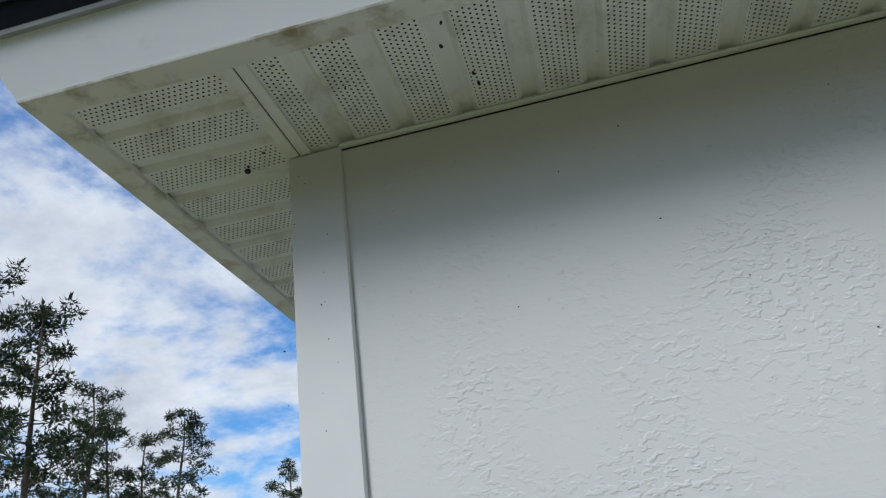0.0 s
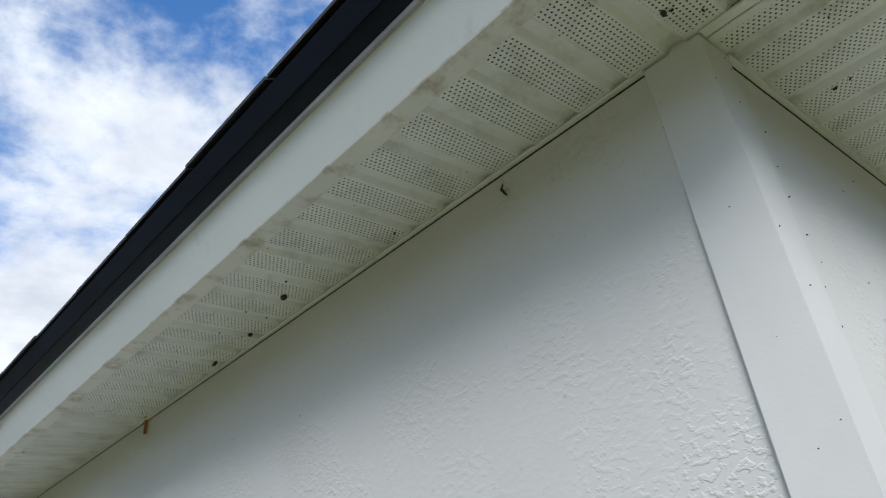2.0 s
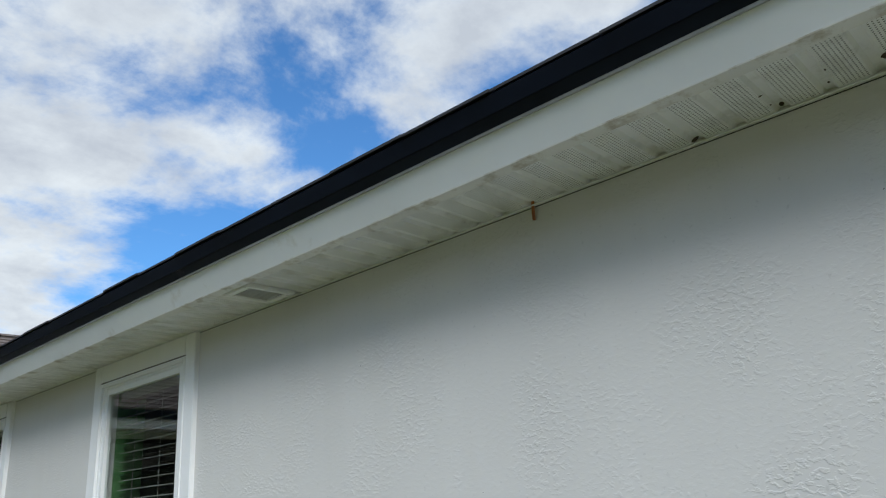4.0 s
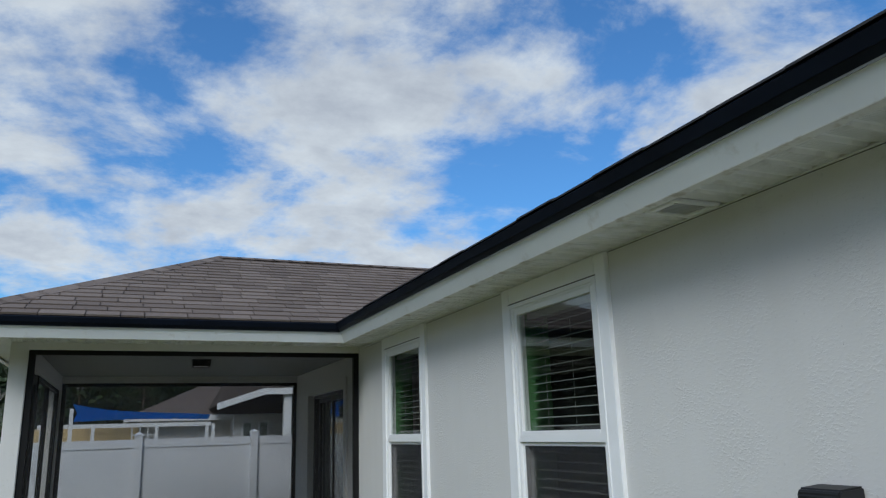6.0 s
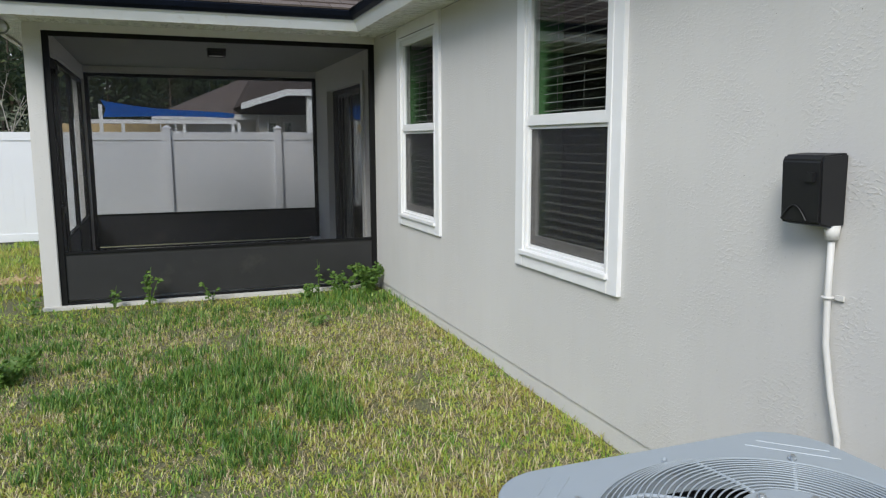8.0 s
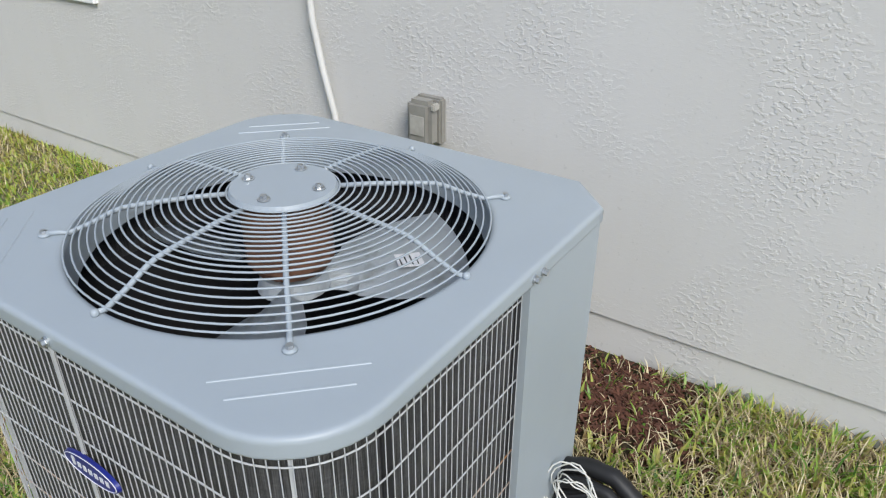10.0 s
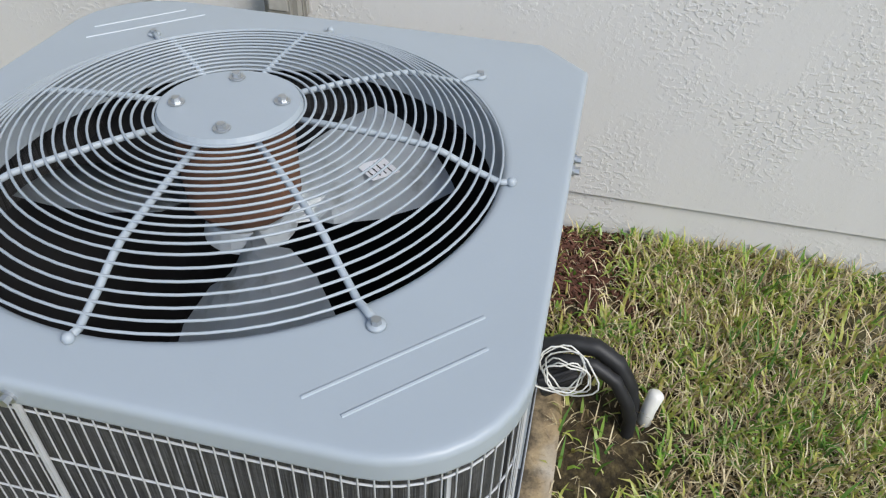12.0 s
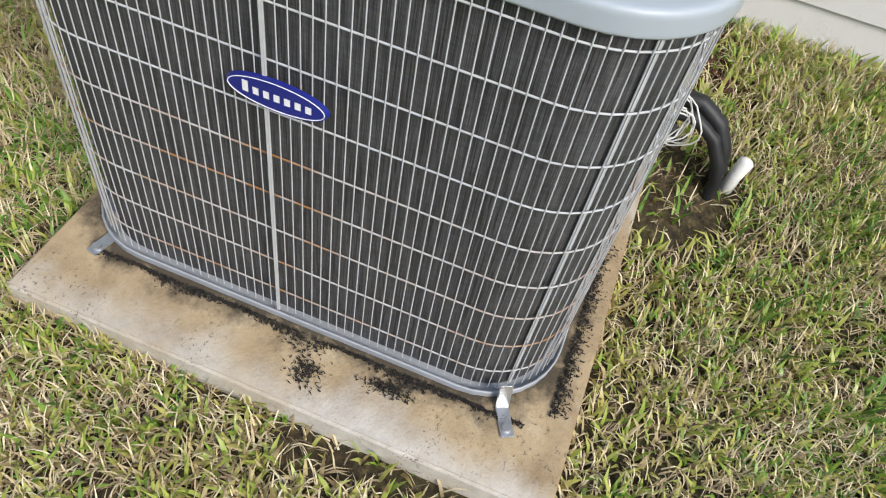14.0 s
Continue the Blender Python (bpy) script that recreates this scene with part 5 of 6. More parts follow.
def neighbour_house():
    h = empty("neighbour_house", "grey neighbouring house with brown hip roof and white eaves", "house", (6.5, 27.5, -0.15))
    part("wall", boxes((-5.5, -2.0, 0, 7.5, 8.0, 2.5), (-8.2, -1.1, 0, -5.5, 8.0, 2.5)), STUCCO, h, "pale grey wall")
    bm = bmesh.new()
    v = [bm.verts.new(p) for p in ((-8.6, -1.6, 2.5), (8.0, -1.6, 2.5), (8.0, 9.0, 2.5), (-8.6, 9.0, 2.5), (-3.4, 3.7, 4.95), (2.8, 3.7, 4.95))]
    for f in ((0, 1, 5, 4), (1, 2, 5), (2, 3, 4, 5), (3, 0, 4), (3, 2, 1, 0)):
        bm.faces.new([v[k] for k in f])
    part("roof", bm, SHINGLE, h, "brown shingle roof")
    part("fascia", boxes((-8.65, -1.68, 2.36, 8.05, -1.58, 2.53), (-8.68, -1.6, 2.36, -8.6, 9.0, 2.53)), FASCIA, h, "white eave board")
    # porch wing nearer the yard, with its gutter elbow and dark screens
    bm = bmesh.new()
    v = [bm.verts.new(p) for p in ((-4.9, -4.2, 3.05), (2.0, -4.2, 3.05), (2.0, 1.0, 4.6), (-4.9, 1.0, 4.6), (-6.2, -2.7, 2.72), (-6.2, 1.0, 2.72))]
    bm.faces.new((v[0], v[1], v[2], v[3])), bm.faces.new((v[4], v[0], v[3], v[5]))
    bmesh.ops.solidify(bm, geom=bm.faces[:], thickness=0.06)
    part("porch_roof", bm, SHINGLE, h)
    bm = bmesh.new()
    prism(bm, [(-6.25, 2.58), (-4.9, 3.0), (2.0, 3.0), (2.0, 3.18), (-4.95, 3.18), (-6.25, 2.76)], -4.28, -4.20, "y")
    part("porch_fascia", bm, WHITE_VINYL, h, "white eave with a sloped return")
    for x in (-4.35, -1.2, 1.8):
        part("column", boxes((x, -4.15, 0, x + 0.22, -3.95, 3.0)), WHITE_VINYL, h, "white porch column")
    part("screen", boxes((-4.1, -4.05, 0, 1.8, -4.0, 2.95)), DARK, h, "dark screened porch opening")
    for x in (-5.25, -4.75):
        w = part("window", boxes((x, -2.06, 1.0, x + 0.32, -2.0, 2.3)), WHITE_VINYL, h, "small white window")
        part("pane", boxes((x + 0.05, -2.075, 1.05, x + 0.27, -2.06, 2.25)), GLASS, w)


neighbour_house()


def shade_sail():
    y = 23.0
    s = empty("shade_sail", "taut bright blue shade sail on white posts", "shade sail", (-3.4, y, -0.15))
    bm = bmesh.new()
    rows = []
    for i in range(9):
        u = i / 8
        top = 2.78 - 0.33 * u - 0.14 * math.sin(math.pi * u) * (1 - u)
        bot = 2.34 + 0.04 * math.sin(math.pi * u)
        rows.append([bm.verts.new((3.45 * u + 0.10 * (j == 1) * (1 - u), 0.6 * (j / 2), top + (min(bot, top - 0.03) - top) * j / 2)) for j in range(3)])
    for a, b in zip(rows, rows[1:]):
        for j in range(2):
            bm.faces.new((a[j], a[j + 1], b[j + 1], b[j]))
    bmesh.ops.solidify(bm, geom=bm.faces[:], thickness=0.01)
    part("cloth", bm, SAIL, s, "bright blue cloth", 0, True)
    part("post", boxes((-0.06, -0.05, 0, 0.03, 0.05, 2.66)), WHITE_VINYL, s)
    part("post", boxes((3.50, -0.05, 0, 3.58, 0.05, 2.2)), WHITE_VINYL, s)


shade_sail()


def pergola():
    p = empty("pergola", "low white garden frame with a lattice end", "pergola", (-3.7, 22.2, -0.15))
    part("beam", boxes((-0.4, -0.04, 2.14, 3.7, 0.04, 2.24)), WHITE_VINYL, p)
    for x in (-0.3, 0.85, 2.35, 3.6):
        part("post", boxes((x - 0.04, -0.04, 0, x + 0.04, 0.04, 2.14)), WHITE_VINYL, p)
    for k in range(4):
        part("lattice_bar", boxes((1.75 + 0.19 * k, -0.015, 1.5, 1.775 + 0.19 * k, 0.015, 2.14)), WHITE_VINYL, p)
    for z in (1.75, 1.93):
        part("lattice_bar", boxes((1.75, -0.012, z, 2.35, 0.012, z + 0.025)), WHITE_VINYL, p)
    t = tagged(finish("timber_shed", boxes((-4.6, 23.8, -0.15, -1.75, 25.2, 2.02)), TAN, 0.02), "low tan plywood shed behind the fence", "shed")


pergola()


def needle_clump(verts, faces, c, r, rnd, n):
    for _ in range(n):
        d = Vector((rnd.gauss(0, 1), rnd.gauss(0, 1), rnd.gauss(0.25, 0.8))).normalized()
        p = c + d * r * rnd.uniform(0.15, 1.0)
        t = d.orthogonal().normalized()
        t.rotate(Matrix.Rotation(rnd.uniform(0, 6.28), 3, d))
        ln, w = rnd.uniform(0.10, 0.24), rnd.uniform(0.018, 0.045)
        i = len(verts)
        tip = p + (d + t * 0.5).normalized() * ln
        verts.extend((p - t.cross(d) * w, p + t.cross(d) * w, tip))
        faces.append((i, i + 1, i + 2))


def pine(seed, height, low, spread):
    """A pine: tapered trunk, drooping and rising limbs, needle clumps at their ends."""
    rnd = random.Random(seed)
    tree = empty("pine_tree", "tall thin pine with an airy dark green crown", "tree", (0, 0, 0), group="pines beyond the fence")
    bm = bmesh.new()
    lean = Vector((rnd.uniform(-0.03, 0.03), rnd.uniform(-0.03, 0.03), 1))
    pts = [lean * height * k / 10 + Vector((0.12 * math.sin(k * 1.1 + seed), 0.1 * math.cos(k * 0.9), 0)) * (k / 10) for k in range(11)]
    tube(bm, pts, [0.17 * (1 - 0.085 * k) for k in range(11)], 7)
    verts, faces = [], []
    z = low
    while z < 1.0:
        base = lean * height * z
        reach = spread * (1.15 - z) * rnd.uniform(0.5, 1.15) + 0.35
        a = rnd.uniform(0, 6.28)
        for q in range(rnd.choice((1, 2, 2))):
            a += 2.3
            out = Vector((math.cos(a), math.sin(a), rnd.uniform(0.1, 0.55)))
            tip = base + out * reach
            midp = base + out * reach * 0.55 - Vector((0, 0, 0.08 * reach))
            tube(bm, [base, midp, tip], [0.05 * (1.1 - z) + 0.012, 0.03 * (1.1 - z) + 0.010, 0.008], 5)
            for f in (0.4, 0.62, 0.82, 1.0, 1.0):
                q0 = base.lerp(midp, f / 0.55) if f < 0.55 else midp.lerp(tip, (f - 0.55) / 0.45)
                c = q0 + Vector((rnd.gauss(0, 0.28), rnd.gauss(0, 0.28), rnd.uniform(0.02, 0.42))) * (0.5 + 0.25 * spread)
                tube(bm, [q0, c], [0.012, 0.006], 4)
                needle_clump(verts, faces, c, rnd.uniform(0.17, 0.34), rnd, 52)
        z += rnd.uniform(0.024, 0.056)
    needle_clump(verts, faces, lean * height, 0.5, rnd, 120)
    part("trunk", bm, BARK, tree, "", 0, True)
    me = bpy.data.meshes.new("crown")
    me.from_pydata(verts, [], faces)
    me.materials.append(NEEDLES)
    c = new("crown", me)
    c.parent = tree
    return tree


def woods():
    rnd = random.Random(21)
    kinds = [pine(1, 13.0, 0.50, 2.0), pine(2, 14.5, 0.42, 2.3), pine(3, 11.5, 0.55, 1.7), pine(5, 12.5, 0.35, 1.9)]
    spots = []
    # the tall pines that stand clear over the fence on the left
    for az, d, s in ((44.6, 26, 13.6), (40.4, 28, 13.2), (37.0, 32, 11.7), (35.2, 34, 11.4), (33.2, 35, 10.3), (30.9, 31, 10.2), (42.5, 46, 12.8), (48, 34, 13.8), (51, 40, 12.6), (39, 50, 11.2), (24.5, 52, 9.5), (14.9, 45, 11.0), (13.9, 47, 10.2), (12.7, 52, 10.8), (11.0, 51, 10.9), (9.6, 50, 9.2), (16.2, 47, 11.6), (17.5, 44, 11), (19.5, 48, 12), (21.5, 46, 11.5)):
        spots.append((az, d, s))
    for k in range(64):
        spots.append((rnd.uniform(-24, 50), rnd.uniform(54, 78), rnd.uniform(9.0, 11.0)))
    for az, d, s in spots:
        a = math.radians(az)
        ox, oy = (0.3, -1.1) if az > 24 and d < 53 else (-2.0, 1.1)
        x, y = ox - d * math.sin(a), oy + d * math.cos(a)
        m = pose(x, y, -0.2, 0, 0, rnd.uniform(0, 360))
        j = rnd.randrange(4)
        ob = copy_thing(kinds[j], m)
        k = s / (13.0, 14.5, 11.5, 12.5)[j]
        ob.scale = (k * 1.05, k * 1.05, k)
    for k, t in enumerate(kinds):
        t.location = (-40 - 9 * k, 62 + 5 * k, -0.2)


woods()


def undergrowth():
    """A dense thicket under the pines: one uneven hedge of leaf shards."""
    rnd = random.Random(8)
    # first entry: a ring added out of view to block low sky light
    for nm, n, mat, lab, d0, d1, h0, h1 in (("sky_block_trees", 34000, NEEDLES, "added unseen tree ring that blocks low sky light", 44, 60, 0.0, 12.0), ("thicket", 105000, NEEDLES, "dense dark forest edge behind the fence", 56, 80, 0.0, 9.5), ("scrub", 5200, BUSH, "grey-green scrub behind the fence", 36, 46, 0.0, 4.2)):
        verts, faces = [], []
        for _ in range(n):
            az = math.radians(rnd.uniform(58, 328) if nm == "sky_block_trees" else rnd.uniform(-30, 55) if nm == "thicket" else rnd.uniform(7, 40))
            d = rnd.uniform(d0, d1)
            top = h1 * (0.80 + 0.5 * noise.noise((az * 14, d * 0.05, 2.0)))
            z = h0 + top * rnd.random() ** 0.8
            c = Vector((-2.0 - d * math.sin(az), 1.1 + d * math.cos(az), z))
            t = Vector((rnd.gauss(0, 1), rnd.gauss(0, 1), rnd.gauss(0, 1))).normalized()
            u = t.orthogonal().normalized()
            s = rnd.uniform(0.5, 1.3) if nm == "sky_block_trees" else rnd.uniform(0.14, 0.42) if nm == "thicket" else rnd.uniform(0.06, 0.2)
            i = len(verts)
            verts.extend((c - t * s, c + u * s * 0.6, c + t * s, c - u * s * 0.5))
            faces.append((i, i + 1, i + 2, i + 3))
        me = bpy.data.meshes.new(nm)
        me.from_pydata(verts, [], faces)
        me.materials.append(mat)
        tagged(new(nm, me), lab, "undergrowth", kind="stuff")


undergrowth()


def bare_tree(x, y, height, seed):
    rnd = random.Random(seed)
    t = empty("bare_tree", "leafless pale sapling behind the fence", "tree", (x, y, -0.15), group="bare saplings")
    bm = bmesh.new()

    def grow(p, d, ln, r, depth):
        q = p + d * ln
        m = p.lerp(q, 0.5) + Vector((rnd.gauss(0, 0.04), rnd.gauss(0, 0.04), 0)) * ln
        tube(bm, [p, m, q], [r, r * 0.8, r * 0.55], 5)
        if depth:
            for _ in range(rnd.choice((2, 3, 3))):
                nd = (d + Vector((rnd.gauss(0, 0.45), rnd.gauss(0, 0.45), rnd.uniform(-0.05, 0.4)))).normalized()
                grow(p.lerp(q, rnd.uniform(0.5, 1.0)), nd, ln * rnd.uniform(0.5, 0.75), r * 0.5, depth - 1)
    grow(Vector((0, 0, 0)), Vector((0.02, 0, 1)), height * 0.5, 0.045, 4)
    part("trunk", bm, BARE, t)


bare_tree(-7.2, 33.0, 4.6, 3)
bare_tree(-9.2, 31.5, 3.4, 6)

# ---------------------------------------------------------------- lawn


def in_footprint(x, y):
    if x > -0.005 and y > -0.005:
        return True
    if x > PORCH_X0 - 0.03 and y > PORCH_Y0 - 0.05 and y < PORCH_Y1 + 0.1:
        return True
    return -1.49 < x < -0.43 and 1.545 < y < 2.54


def bare_spot(x, y):
    """Worn earth: by the pipes, and the mulch between unit and wall."""
    w = 1 + 0.7 * noise.noise((x * 9, y * 9, 2.0))
    return math.hypot((x + 0.17) / 0.17, (y - 1.66) / 0.27) < w or math.hypot((x + 0.68) / 0.16, (y - 1.44) / 0.10) < w or math.hypot((x + 1.53) / 0.05, (y - 1.80) / 0.22) < w


def blades(name, regions, mat, label, seed, length, width, droop, ragged=False):
    """Grass: curved tapering blades of four corners and a tip, scattered by area."""
    rng = np.random.default_rng(seed)
    P = []
    for x0, x1, y0, y1, density in regions:
        n = int((x1 - x0) * (y1 - y0) * density)
        # tufts: a handful of blades from each crown
        p = np.c_[rng.uniform(x0, x1, n // 5 + 1), rng.uniform(y0, y1, n // 5 + 1)]
        p = np.repeat(p, 5, axis=0)[:n] + rng.normal(0, 0.010, (n, 2))
        if ragged:
            # an uneven round patch instead of the whole stretch
            u, v = (p[:, 0] - x0) / (x1 - x0) * 2 - 1, (p[:, 1] - y0) / (y1 - y0) * 2 - 1
            edge = np.array([0.62 + 0.5 * noise.noise((a * 3.1, b * 3.1, 4.0)) + 0.35 * noise.noise((a * 9, b * 9, 9.0)) for a, b in p])
            p = p[np.hypot(u, v) + rng.normal(0, 0.10, n) < edge]
        P.append(p)
    p = np.concatenate(P)
    keep = np.array([not in_footprint(x, y) and not (bare_spot(x, y) and rng.random() < 0.78) for x, y in p])
    p = p[keep]
    # clumpy cover: thin where a slow noise is low
    cov = np.array([noise.noise((x * 2.3, y * 2.3, 7.0)) + 0.5 * noise.noise((x * 7, y * 7, 1.0)) for x, y in p])
    p = p[rng.uniform(-0.9, 0.35, len(p)) < cov]
    n = len(p)
    z = np.array([ground_z(x, y) + 0.012 * noise.noise((x * 1.3, y * 1.3, 0)) for x, y in p])
    tall = np.array([max(0.0, noise.noise((x * 0.6 + 3, y * 0.6, 5.0))) for x, y in p])
    a = rng.uniform(0, 2 * np.pi, n)
    ln = rng.uniform(0.55, 1.25, n) * length * (1 + 0.9 * tall)
    w = rng.uniform(0.6, 1.2, n) * width
    lean = rng.uniform(0.25, 1.35, n) * droop
    dx, dy = np.cos(a), np.sin(a)
    sx, sy = -dy * w / 2, dx * w / 2
    h1, r1 = ln * 0.55 * np.cos(lean * 0.6), ln * 0.55 * np.sin(lean * 0.6)
    h2, r2 = h1 + ln * 0.45 * np.cos(lean * 1.35), r1 + ln * 0.45 * np.sin(lean * 1.35)
    h2 = np.maximum(h2, 0.004)
    V = np.empty((n, 5, 3), np.float32)
    base = np.c_[p, z - 0.004]
    V[:, 0] = base + np.c_[-sx, -sy, 0 * sx]
    V[:, 1] = base + np.c_[sx, sy, 0 * sx]
    mid = base + np.c_[dx * r1, dy * r1, h1]
    V[:, 2] = mid + np.c_[sx, sy, 0 * sx] * 0.8
    V[:, 3] = mid - np.c_[sx, sy, 0 * sx] * 0.8
    V[:, 4] = base + np.c_[dx * r2, dy * r2, h2]
    me = bpy.data.meshes.new(name)
    me.vertices.add(n * 5)
    me.vertices.foreach_set("co", V.ravel())
    i = np.arange(n, dtype=np.int32)[:, None] * 5
    loops = np.concatenate([i + np.array([[0, 1, 2, 3]]), i + np.array([[3, 2, 4]])], axis=1).astype(np.int32)
    me.loops.add(n * 7)
    me.loops.foreach_set("vertex_index", loops.ravel())
    me.polygons.add(n * 2)
    starts = (np.arange(n, dtype=np.int32)[:, None] * 7 + np.array([[0, 4]])).astype(np.int32)
    me.polygons.foreach_set("loop_start", starts.ravel())
    me.update(calc_edges=True)
    me.materials.append(mat)
    return tagged(new(name, me), label, "grass", kind="stuff")


NEAR = ((-2.6, 0.0, 0.2, 3.4, 8500), (-4.5, -2.6, 0.2, 3.4, 2500))
MIDDLE = ((-3.6, 0.0, 3.4, 5.6, 7500), (-5.5, 0.0, 5.6, 8.2, 4500))
FAR = ((-9.0, -3.0, 8.2, 14.7, 1500), (-6.0, -3.6, 3.4, 5.6, 1500), (-4.5, 4.0, -3.5, 0.2, 900), (-9.0, -4.5, -3.5, 3.4, 500), (-9.0, -5.5, 3.4, 8.2, 600))
blades("grass_near", NEAR, GRASS, "patchy green and straw-coloured lawn around the unit", 1, 0.050, 0.0086, 1.12)
blades("grass_middle", MIDDLE, LAWN, "patchy green and yellow lawn along the wall", 2, 0.036, 0.0085, 1.5)
blades("grass_far", FAR, LAWN, "green lawn towards the fence", 3, 0.075, 0.010, 0.85)
blades("green_tufts", ((-3.1, -0.8, 4.1, 6.7, 6500), (-4.6, -2.2, 5.4, 8.0, 4000), (-1.4, 0.2, 6.7, 8.2, 2800), (-3.8, -0.4, 6.5, 8.1, 2200), (-2.1, -1.35, 2.4, 3.2, 3000), (-1.4, -0.1, 0.7, 1.6, 1100)), TUFT, "taller dark green grass tufts in the lawn", 6, 0.078, 0.0075, 0.8, True)
blades("dry_thatch", ((-2.6, 0.0, 0.2, 3.4, 15000), (-3.6, 0.0, 3.4, 7.5, 3200)), STRAW, "dry straw-coloured thatch lying in the lawn", 4, 0.058, 0.0036, 1.4)


blades("edge_grass", ((-0.10, -0.008, 2.5, 7.6, 4200), (-0.09, -0.008, 0.3, 1.4, 1500)), LAWN, "taller grass left standing along the wall foot", 9, 0.056, 0.0065, 0.9)


def scatter_chips(name, n, cx, cy, rx, ry, mat, label, seed, size):
    rnd = random.Random(seed)
    bm = bmesh.new()
    for _ in range(n):
        x, y = rnd.gauss(cx, rx), rnd.gauss(cy, ry)
        if in_footprint(x, y):
            continue
        s = size * rnd.uniform(0.5, 1.4)
        m = Matrix.Translation((x, y, ground_z(x, y) + 0.006 + rnd.uniform(0, 0.012))) @ Euler((rnd.uniform(-0.5, 0.5), rnd.uniform(-0.5, 0.5), rnd.uniform(0, 6.3))).to_matrix().to_4x4()
        c = [m @ Vector((a * s, b * s * 0.3, z * s * 0.12)) for z in (-1, 1) for a, b in ((-1, -1), (1, -0.7), (0.9, 1), (-0.8, 0.8))]
        v = [bm.verts.new(q) for q in c]
        for f in ((3, 2, 1, 0), (4, 5, 6, 7), (0, 1, 5, 4), (1, 2, 6, 5), (2, 3, 7, 6), (3, 0, 4, 7)):
            bm.faces.new([v[k] for k in f])
    return tagged(finish(name, bm, mat), label, "mulch", kind="stuff")


scatter_chips("red_mulch", 2400, -0.17, 1.66, 0.085, 0.16, MULCH, "red-brown bark mulch between unit and wall", 31, 0.010)
scatter_chips("pale_chips", 900, -3.75, 9.95, 0.42, 0.16, GRAVEL, "pale wood chips beside the porch post", 32, 0.03)
bm = bmesh.new()
tube(bm, [(-0.23, 1.33, -0.005), (-0.19, 1.28, 0.004), (-0.16, 1.22, -0.004)], [0.005, 0.007, 0.004], 6)
tagged(finish("stick", bm, plain("grey_stick", (0.25, 0.2, 0.15), 0.9)), "short grey stick lying in the grass", "stick")


def weed(label, x, y, height, spread, leaves, seed, stems=5):
    rnd = random.Random(seed)
    w = empty("weed", label, "weed", (x, y, ground_z(x, y) - 0.01), group="weeds by the porch")
    bm, lf = bmesh.new(), bmesh.new()
    for _ in range(stems):
        a = rnd.uniform(0, 6.28)
        out = Vector((math.cos(a), math.sin(a), 0)) * spread * rnd.uniform(0.2, 1.0)
        h = height * rnd.uniform(0.55, 1.0)
        p = [Vector((0, 0, 0)) + out * 0.1, out * 0.5 + Vector((0, 0, h * 0.6)), out + Vector((0, 0, h))]
        tube(bm, p, [0.004, 0.003, 0.0015], 5)
        for _ in range(leaves):
            t = rnd.uniform(0.15, 1.0)
            c = p[0].lerp(p[1], t * 2) if t < 0.5 else p[1].lerp(p[2], t * 2 - 1)
            d = Vector((rnd.gauss(0, 1), rnd.gauss(0, 1), rnd.uniform(-0.1, 0.6))).normalized()
            s = rnd.uniform(0.02, 0.05) * (0.6 + height)
            u = d.orthogonal().normalized() * s * 0.42
            v = [lf.verts.new(q) for q in (c, c + d * s * 0.5 + u, c + d * s * 1.2 - Vector((0, 0, s * 0.2)), c + d * s * 0.5 - u)]
            lf.faces.new(v)
    part("stem", bm, WEED, w)
    part("leaves", lf, WEED, w)


weed("bushy green weed against the house wall", -0.17, 7.88, 0.30, 0.22, 60, 1, 16)
weed("low green weed at the porch corner", -0.42, 7.98, 0.24, 0.20, 26, 2, 9)
weed("tall seeding weed at the porch front", -2.13, 8.00, 0.42, 0.10, 12, 3, 5)
weed("thin seeding weed at the porch front", -2.42, 8.02, 0.24, 0.08, 9, 4, 4)
weed("thin seeding weed by the kick plate", -1.62, 8.02, 0.20, 0.10, 9, 5, 4)
weed("single tall weed stalk by the kick plate", -0.62, 8.04, 0.40, 0.03, 6, 6, 2)
weed("low leafy weed by the slab", -0.75, 7.85, 0.14, 0.20, 22, 7, 8)
weed("broad green weed in the lawn", -2.95, 6.05, 0.20, 0.26, 40, 8, 12)
weed("small green weed in the lawn", -0.9, 6.75, 0.12, 0.12, 16, 9, 6)
weed("small leafy weed beside the porch post", -3.05, 7.95, 0.18, 0.10, 10, 10, 4)

# ---------------------------------------------------------------- shingles


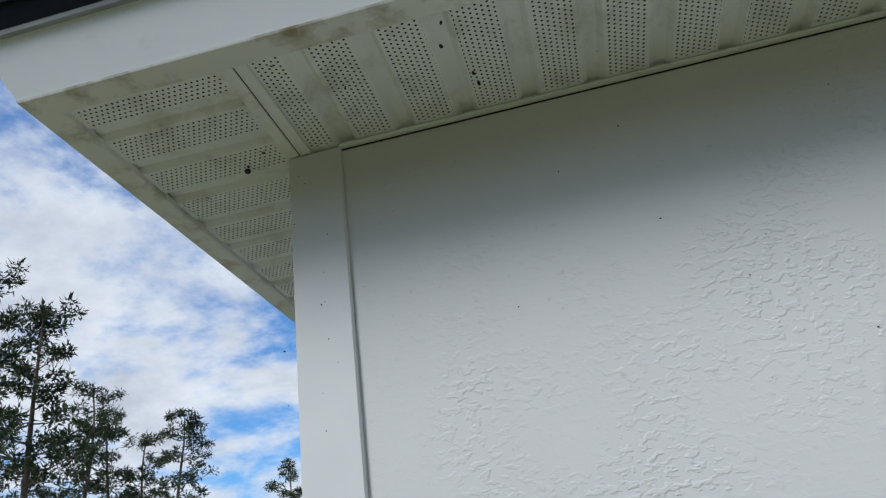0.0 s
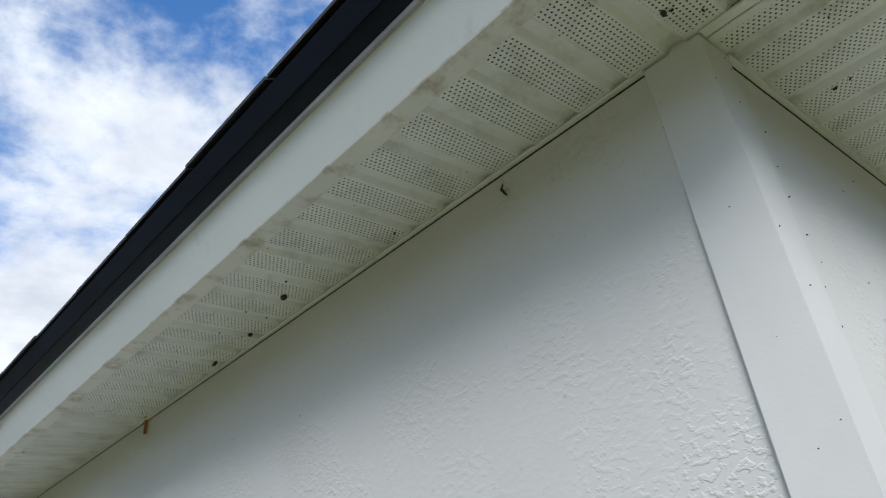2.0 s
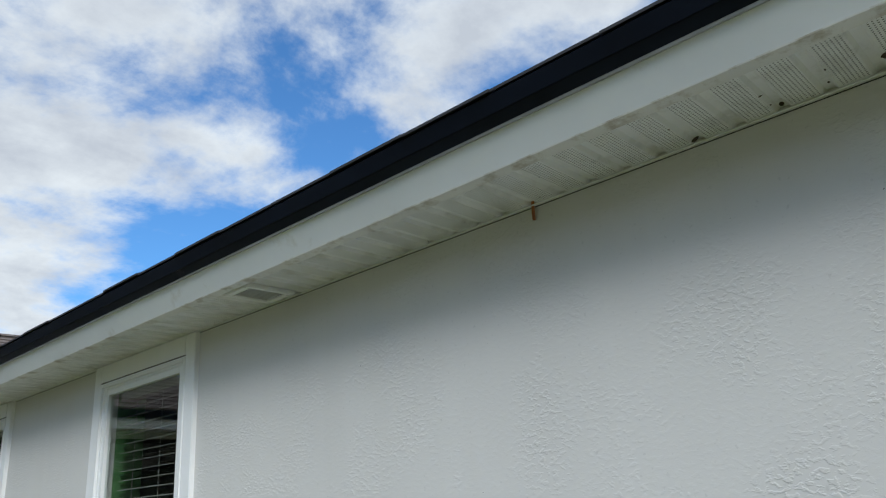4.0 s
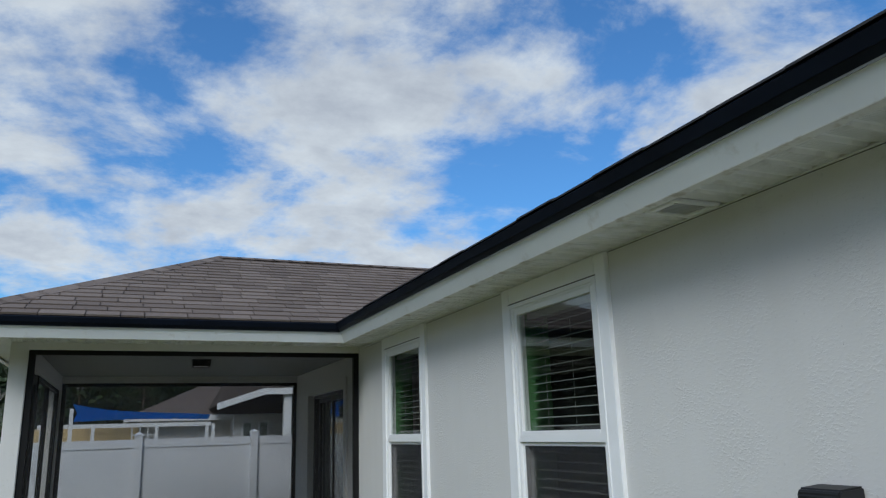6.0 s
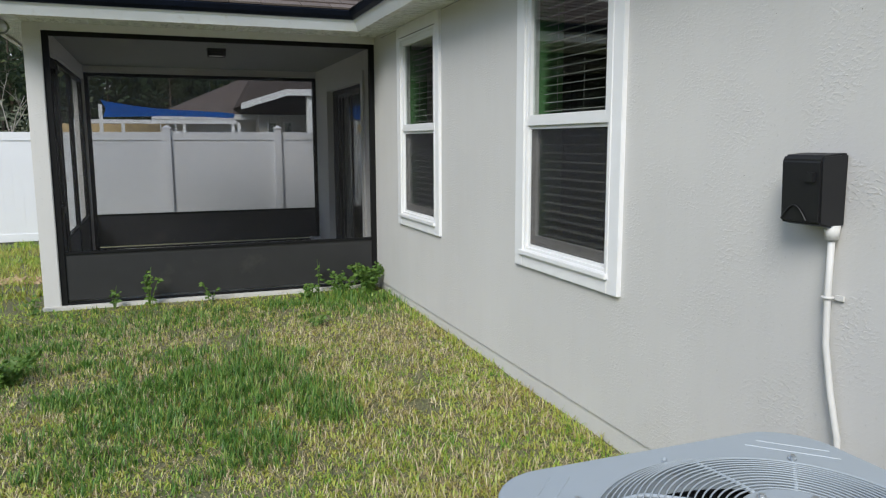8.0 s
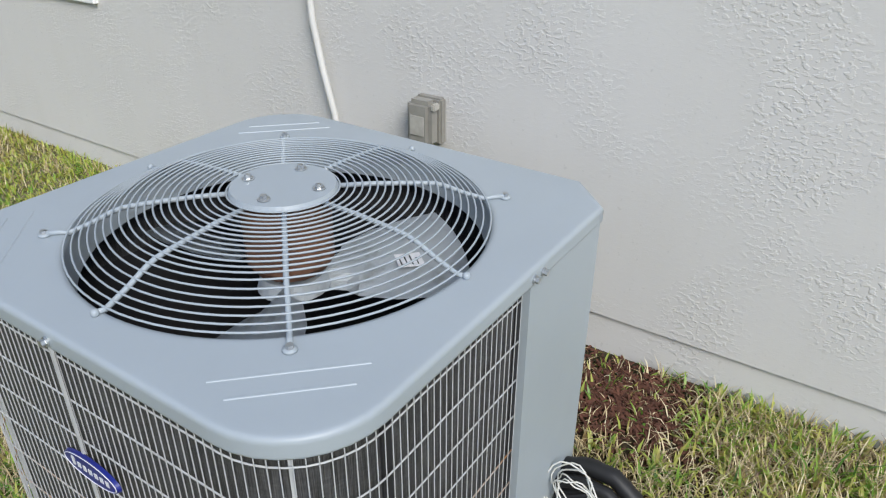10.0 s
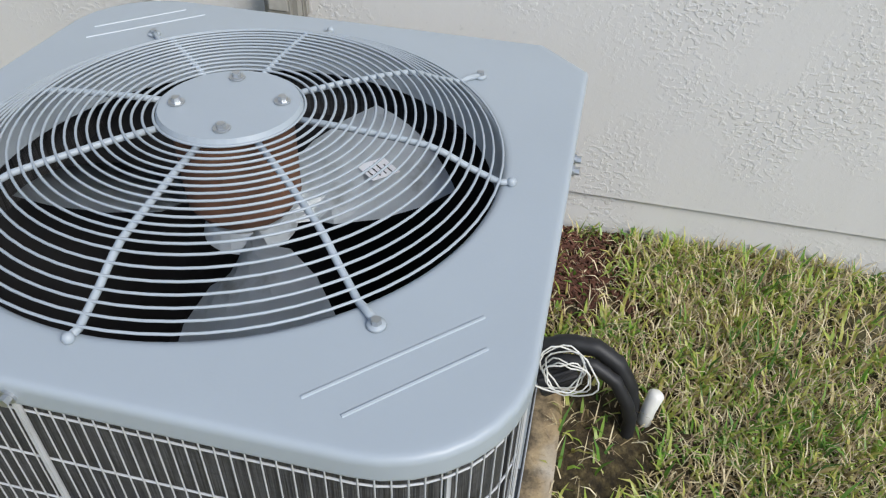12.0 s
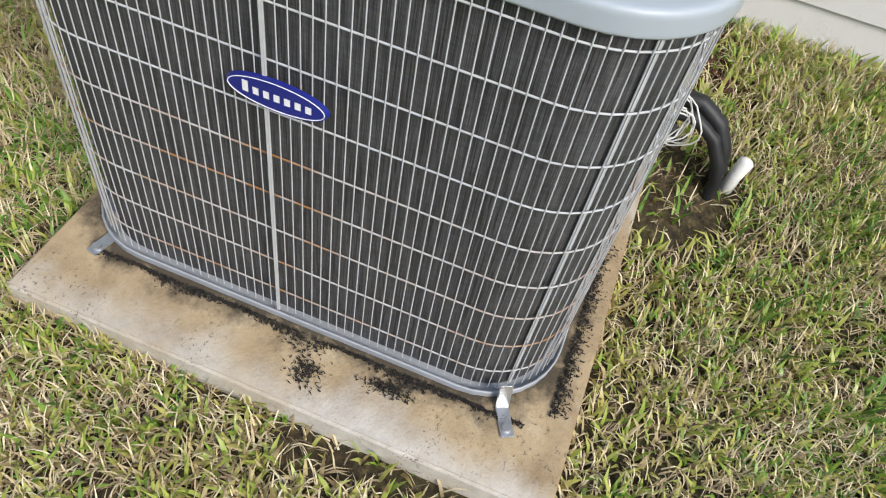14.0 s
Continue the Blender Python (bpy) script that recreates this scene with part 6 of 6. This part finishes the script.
def shingles():
    roof, ex, ey, ez, ry, rz, px = PORCH_ROOF
    rnd = random.Random(14)
    run = ry - ey
    slope = math.atan2(rz - ez, run)
    length = math.hypot(run, rz - ez)
    course = 0.142
    rows = int(length / course)

    def tab(w):
        bm = bmesh.new()
        prism(bm, [(0.0, 0.0), (0.0, 0.016), (0.16, 0.004), (0.16, 0.0)], -w / 2, w / 2, "x")
        # prism along x gives (x, y, z) = (s, p0, p1)
        bmesh.ops.recalc_face_normals(bm, faces=bm.faces)
        me = bpy.data.meshes.new("shingle")
        bm.to_mesh(me)
        bm.free()
        me.materials.append(SHINGLE)
        return me
    kinds = [tab(0.322), tab(0.248), tab(0.172)]
    widths = (0.33, 0.256, 0.18)
    made = 0
    rest = []
    for r in range(rows + 1):
        s = r * course - 0.012
        y, z = ey + s * math.cos(slope), ez + s * math.sin(slope)
        u = max(0.0, s) / length
        x0, x1 = ex + (px - ex) * u, 1.9
        x = x0 + rnd.uniform(0, 0.12)
        while x < x1:
            k = rnd.choice((0, 0, 1, 2))
            m = Matrix.Translation((x + widths[k] / 2, y, z + 0.021 + rnd.uniform(0, 0.003))) @ Euler((slope, 0, 0)).to_matrix().to_4x4()
            if made < 300 and x < 0.75:
                ob = new("shingle", kinds[k])
                ob.matrix_world = m
                ob.parent = roof
                made += 1
            else:
                rest.append((m, k))
            x += widths[k]
    bm = bmesh.new()
    for m, k in rest:
        w = widths[k] - 0.008
        c = [m @ Vector(p) for p in ((-w / 2, 0, 0.016), (w / 2, 0, 0.016), (w / 2, 0.16, 0.003), (-w / 2, 0.16, 0.003), (-w / 2, 0, 0), (w / 2, 0, 0))]
        v = [bm.verts.new(q) for q in c]
        bm.faces.new(v[:4]), bm.faces.new((v[4], v[5], v[1], v[0]))
    ob = finish("shingle_field", bm, SHINGLE)
    ob.parent = roof
    tagged(ob, "rest of the shingle courses", kind="stuff")
    # hip caps
    a, b = Vector((ex, ey, ez + 0.028)), Vector((px, ry, rz + 0.03))
    n = int((b - a).length / 0.2)
    d = (b - a).normalized()
    cap = bmesh.new()
    for sgn in (-1, 1):
        prism(cap, [(0, 0.012), (0.11 * sgn, -0.028), (0.11 * sgn, -0.022), (0, 0.019)], 0, 0.25, "y")
    bmesh.ops.recalc_face_normals(cap, faces=cap.faces)
    me = bpy.data.meshes.new("hip_cap")
    cap.to_mesh(me)
    cap.free()
    me.materials.append(SHINGLE)
    q = d.to_track_quat("Y", "Z").to_matrix().to_4x4()
    for k in range(n):
        ob = new("hip_cap", me)
        ob.matrix_world = Matrix.Translation(a + d * (k * 0.2)) @ q
        ob.parent = roof
    a, b = Vector((px, ry, rz + 0.03)), Vector((2.0, ry, rz + 0.03))
    for k in range(16):
        ob = new("ridge_cap", me)
        ob.matrix_world = Matrix.Translation(a + Vector((k * 0.2, 0, 0))) @ Matrix.Rotation(radians(-90), 4, "Z")
        ob.parent = roof


shingles()
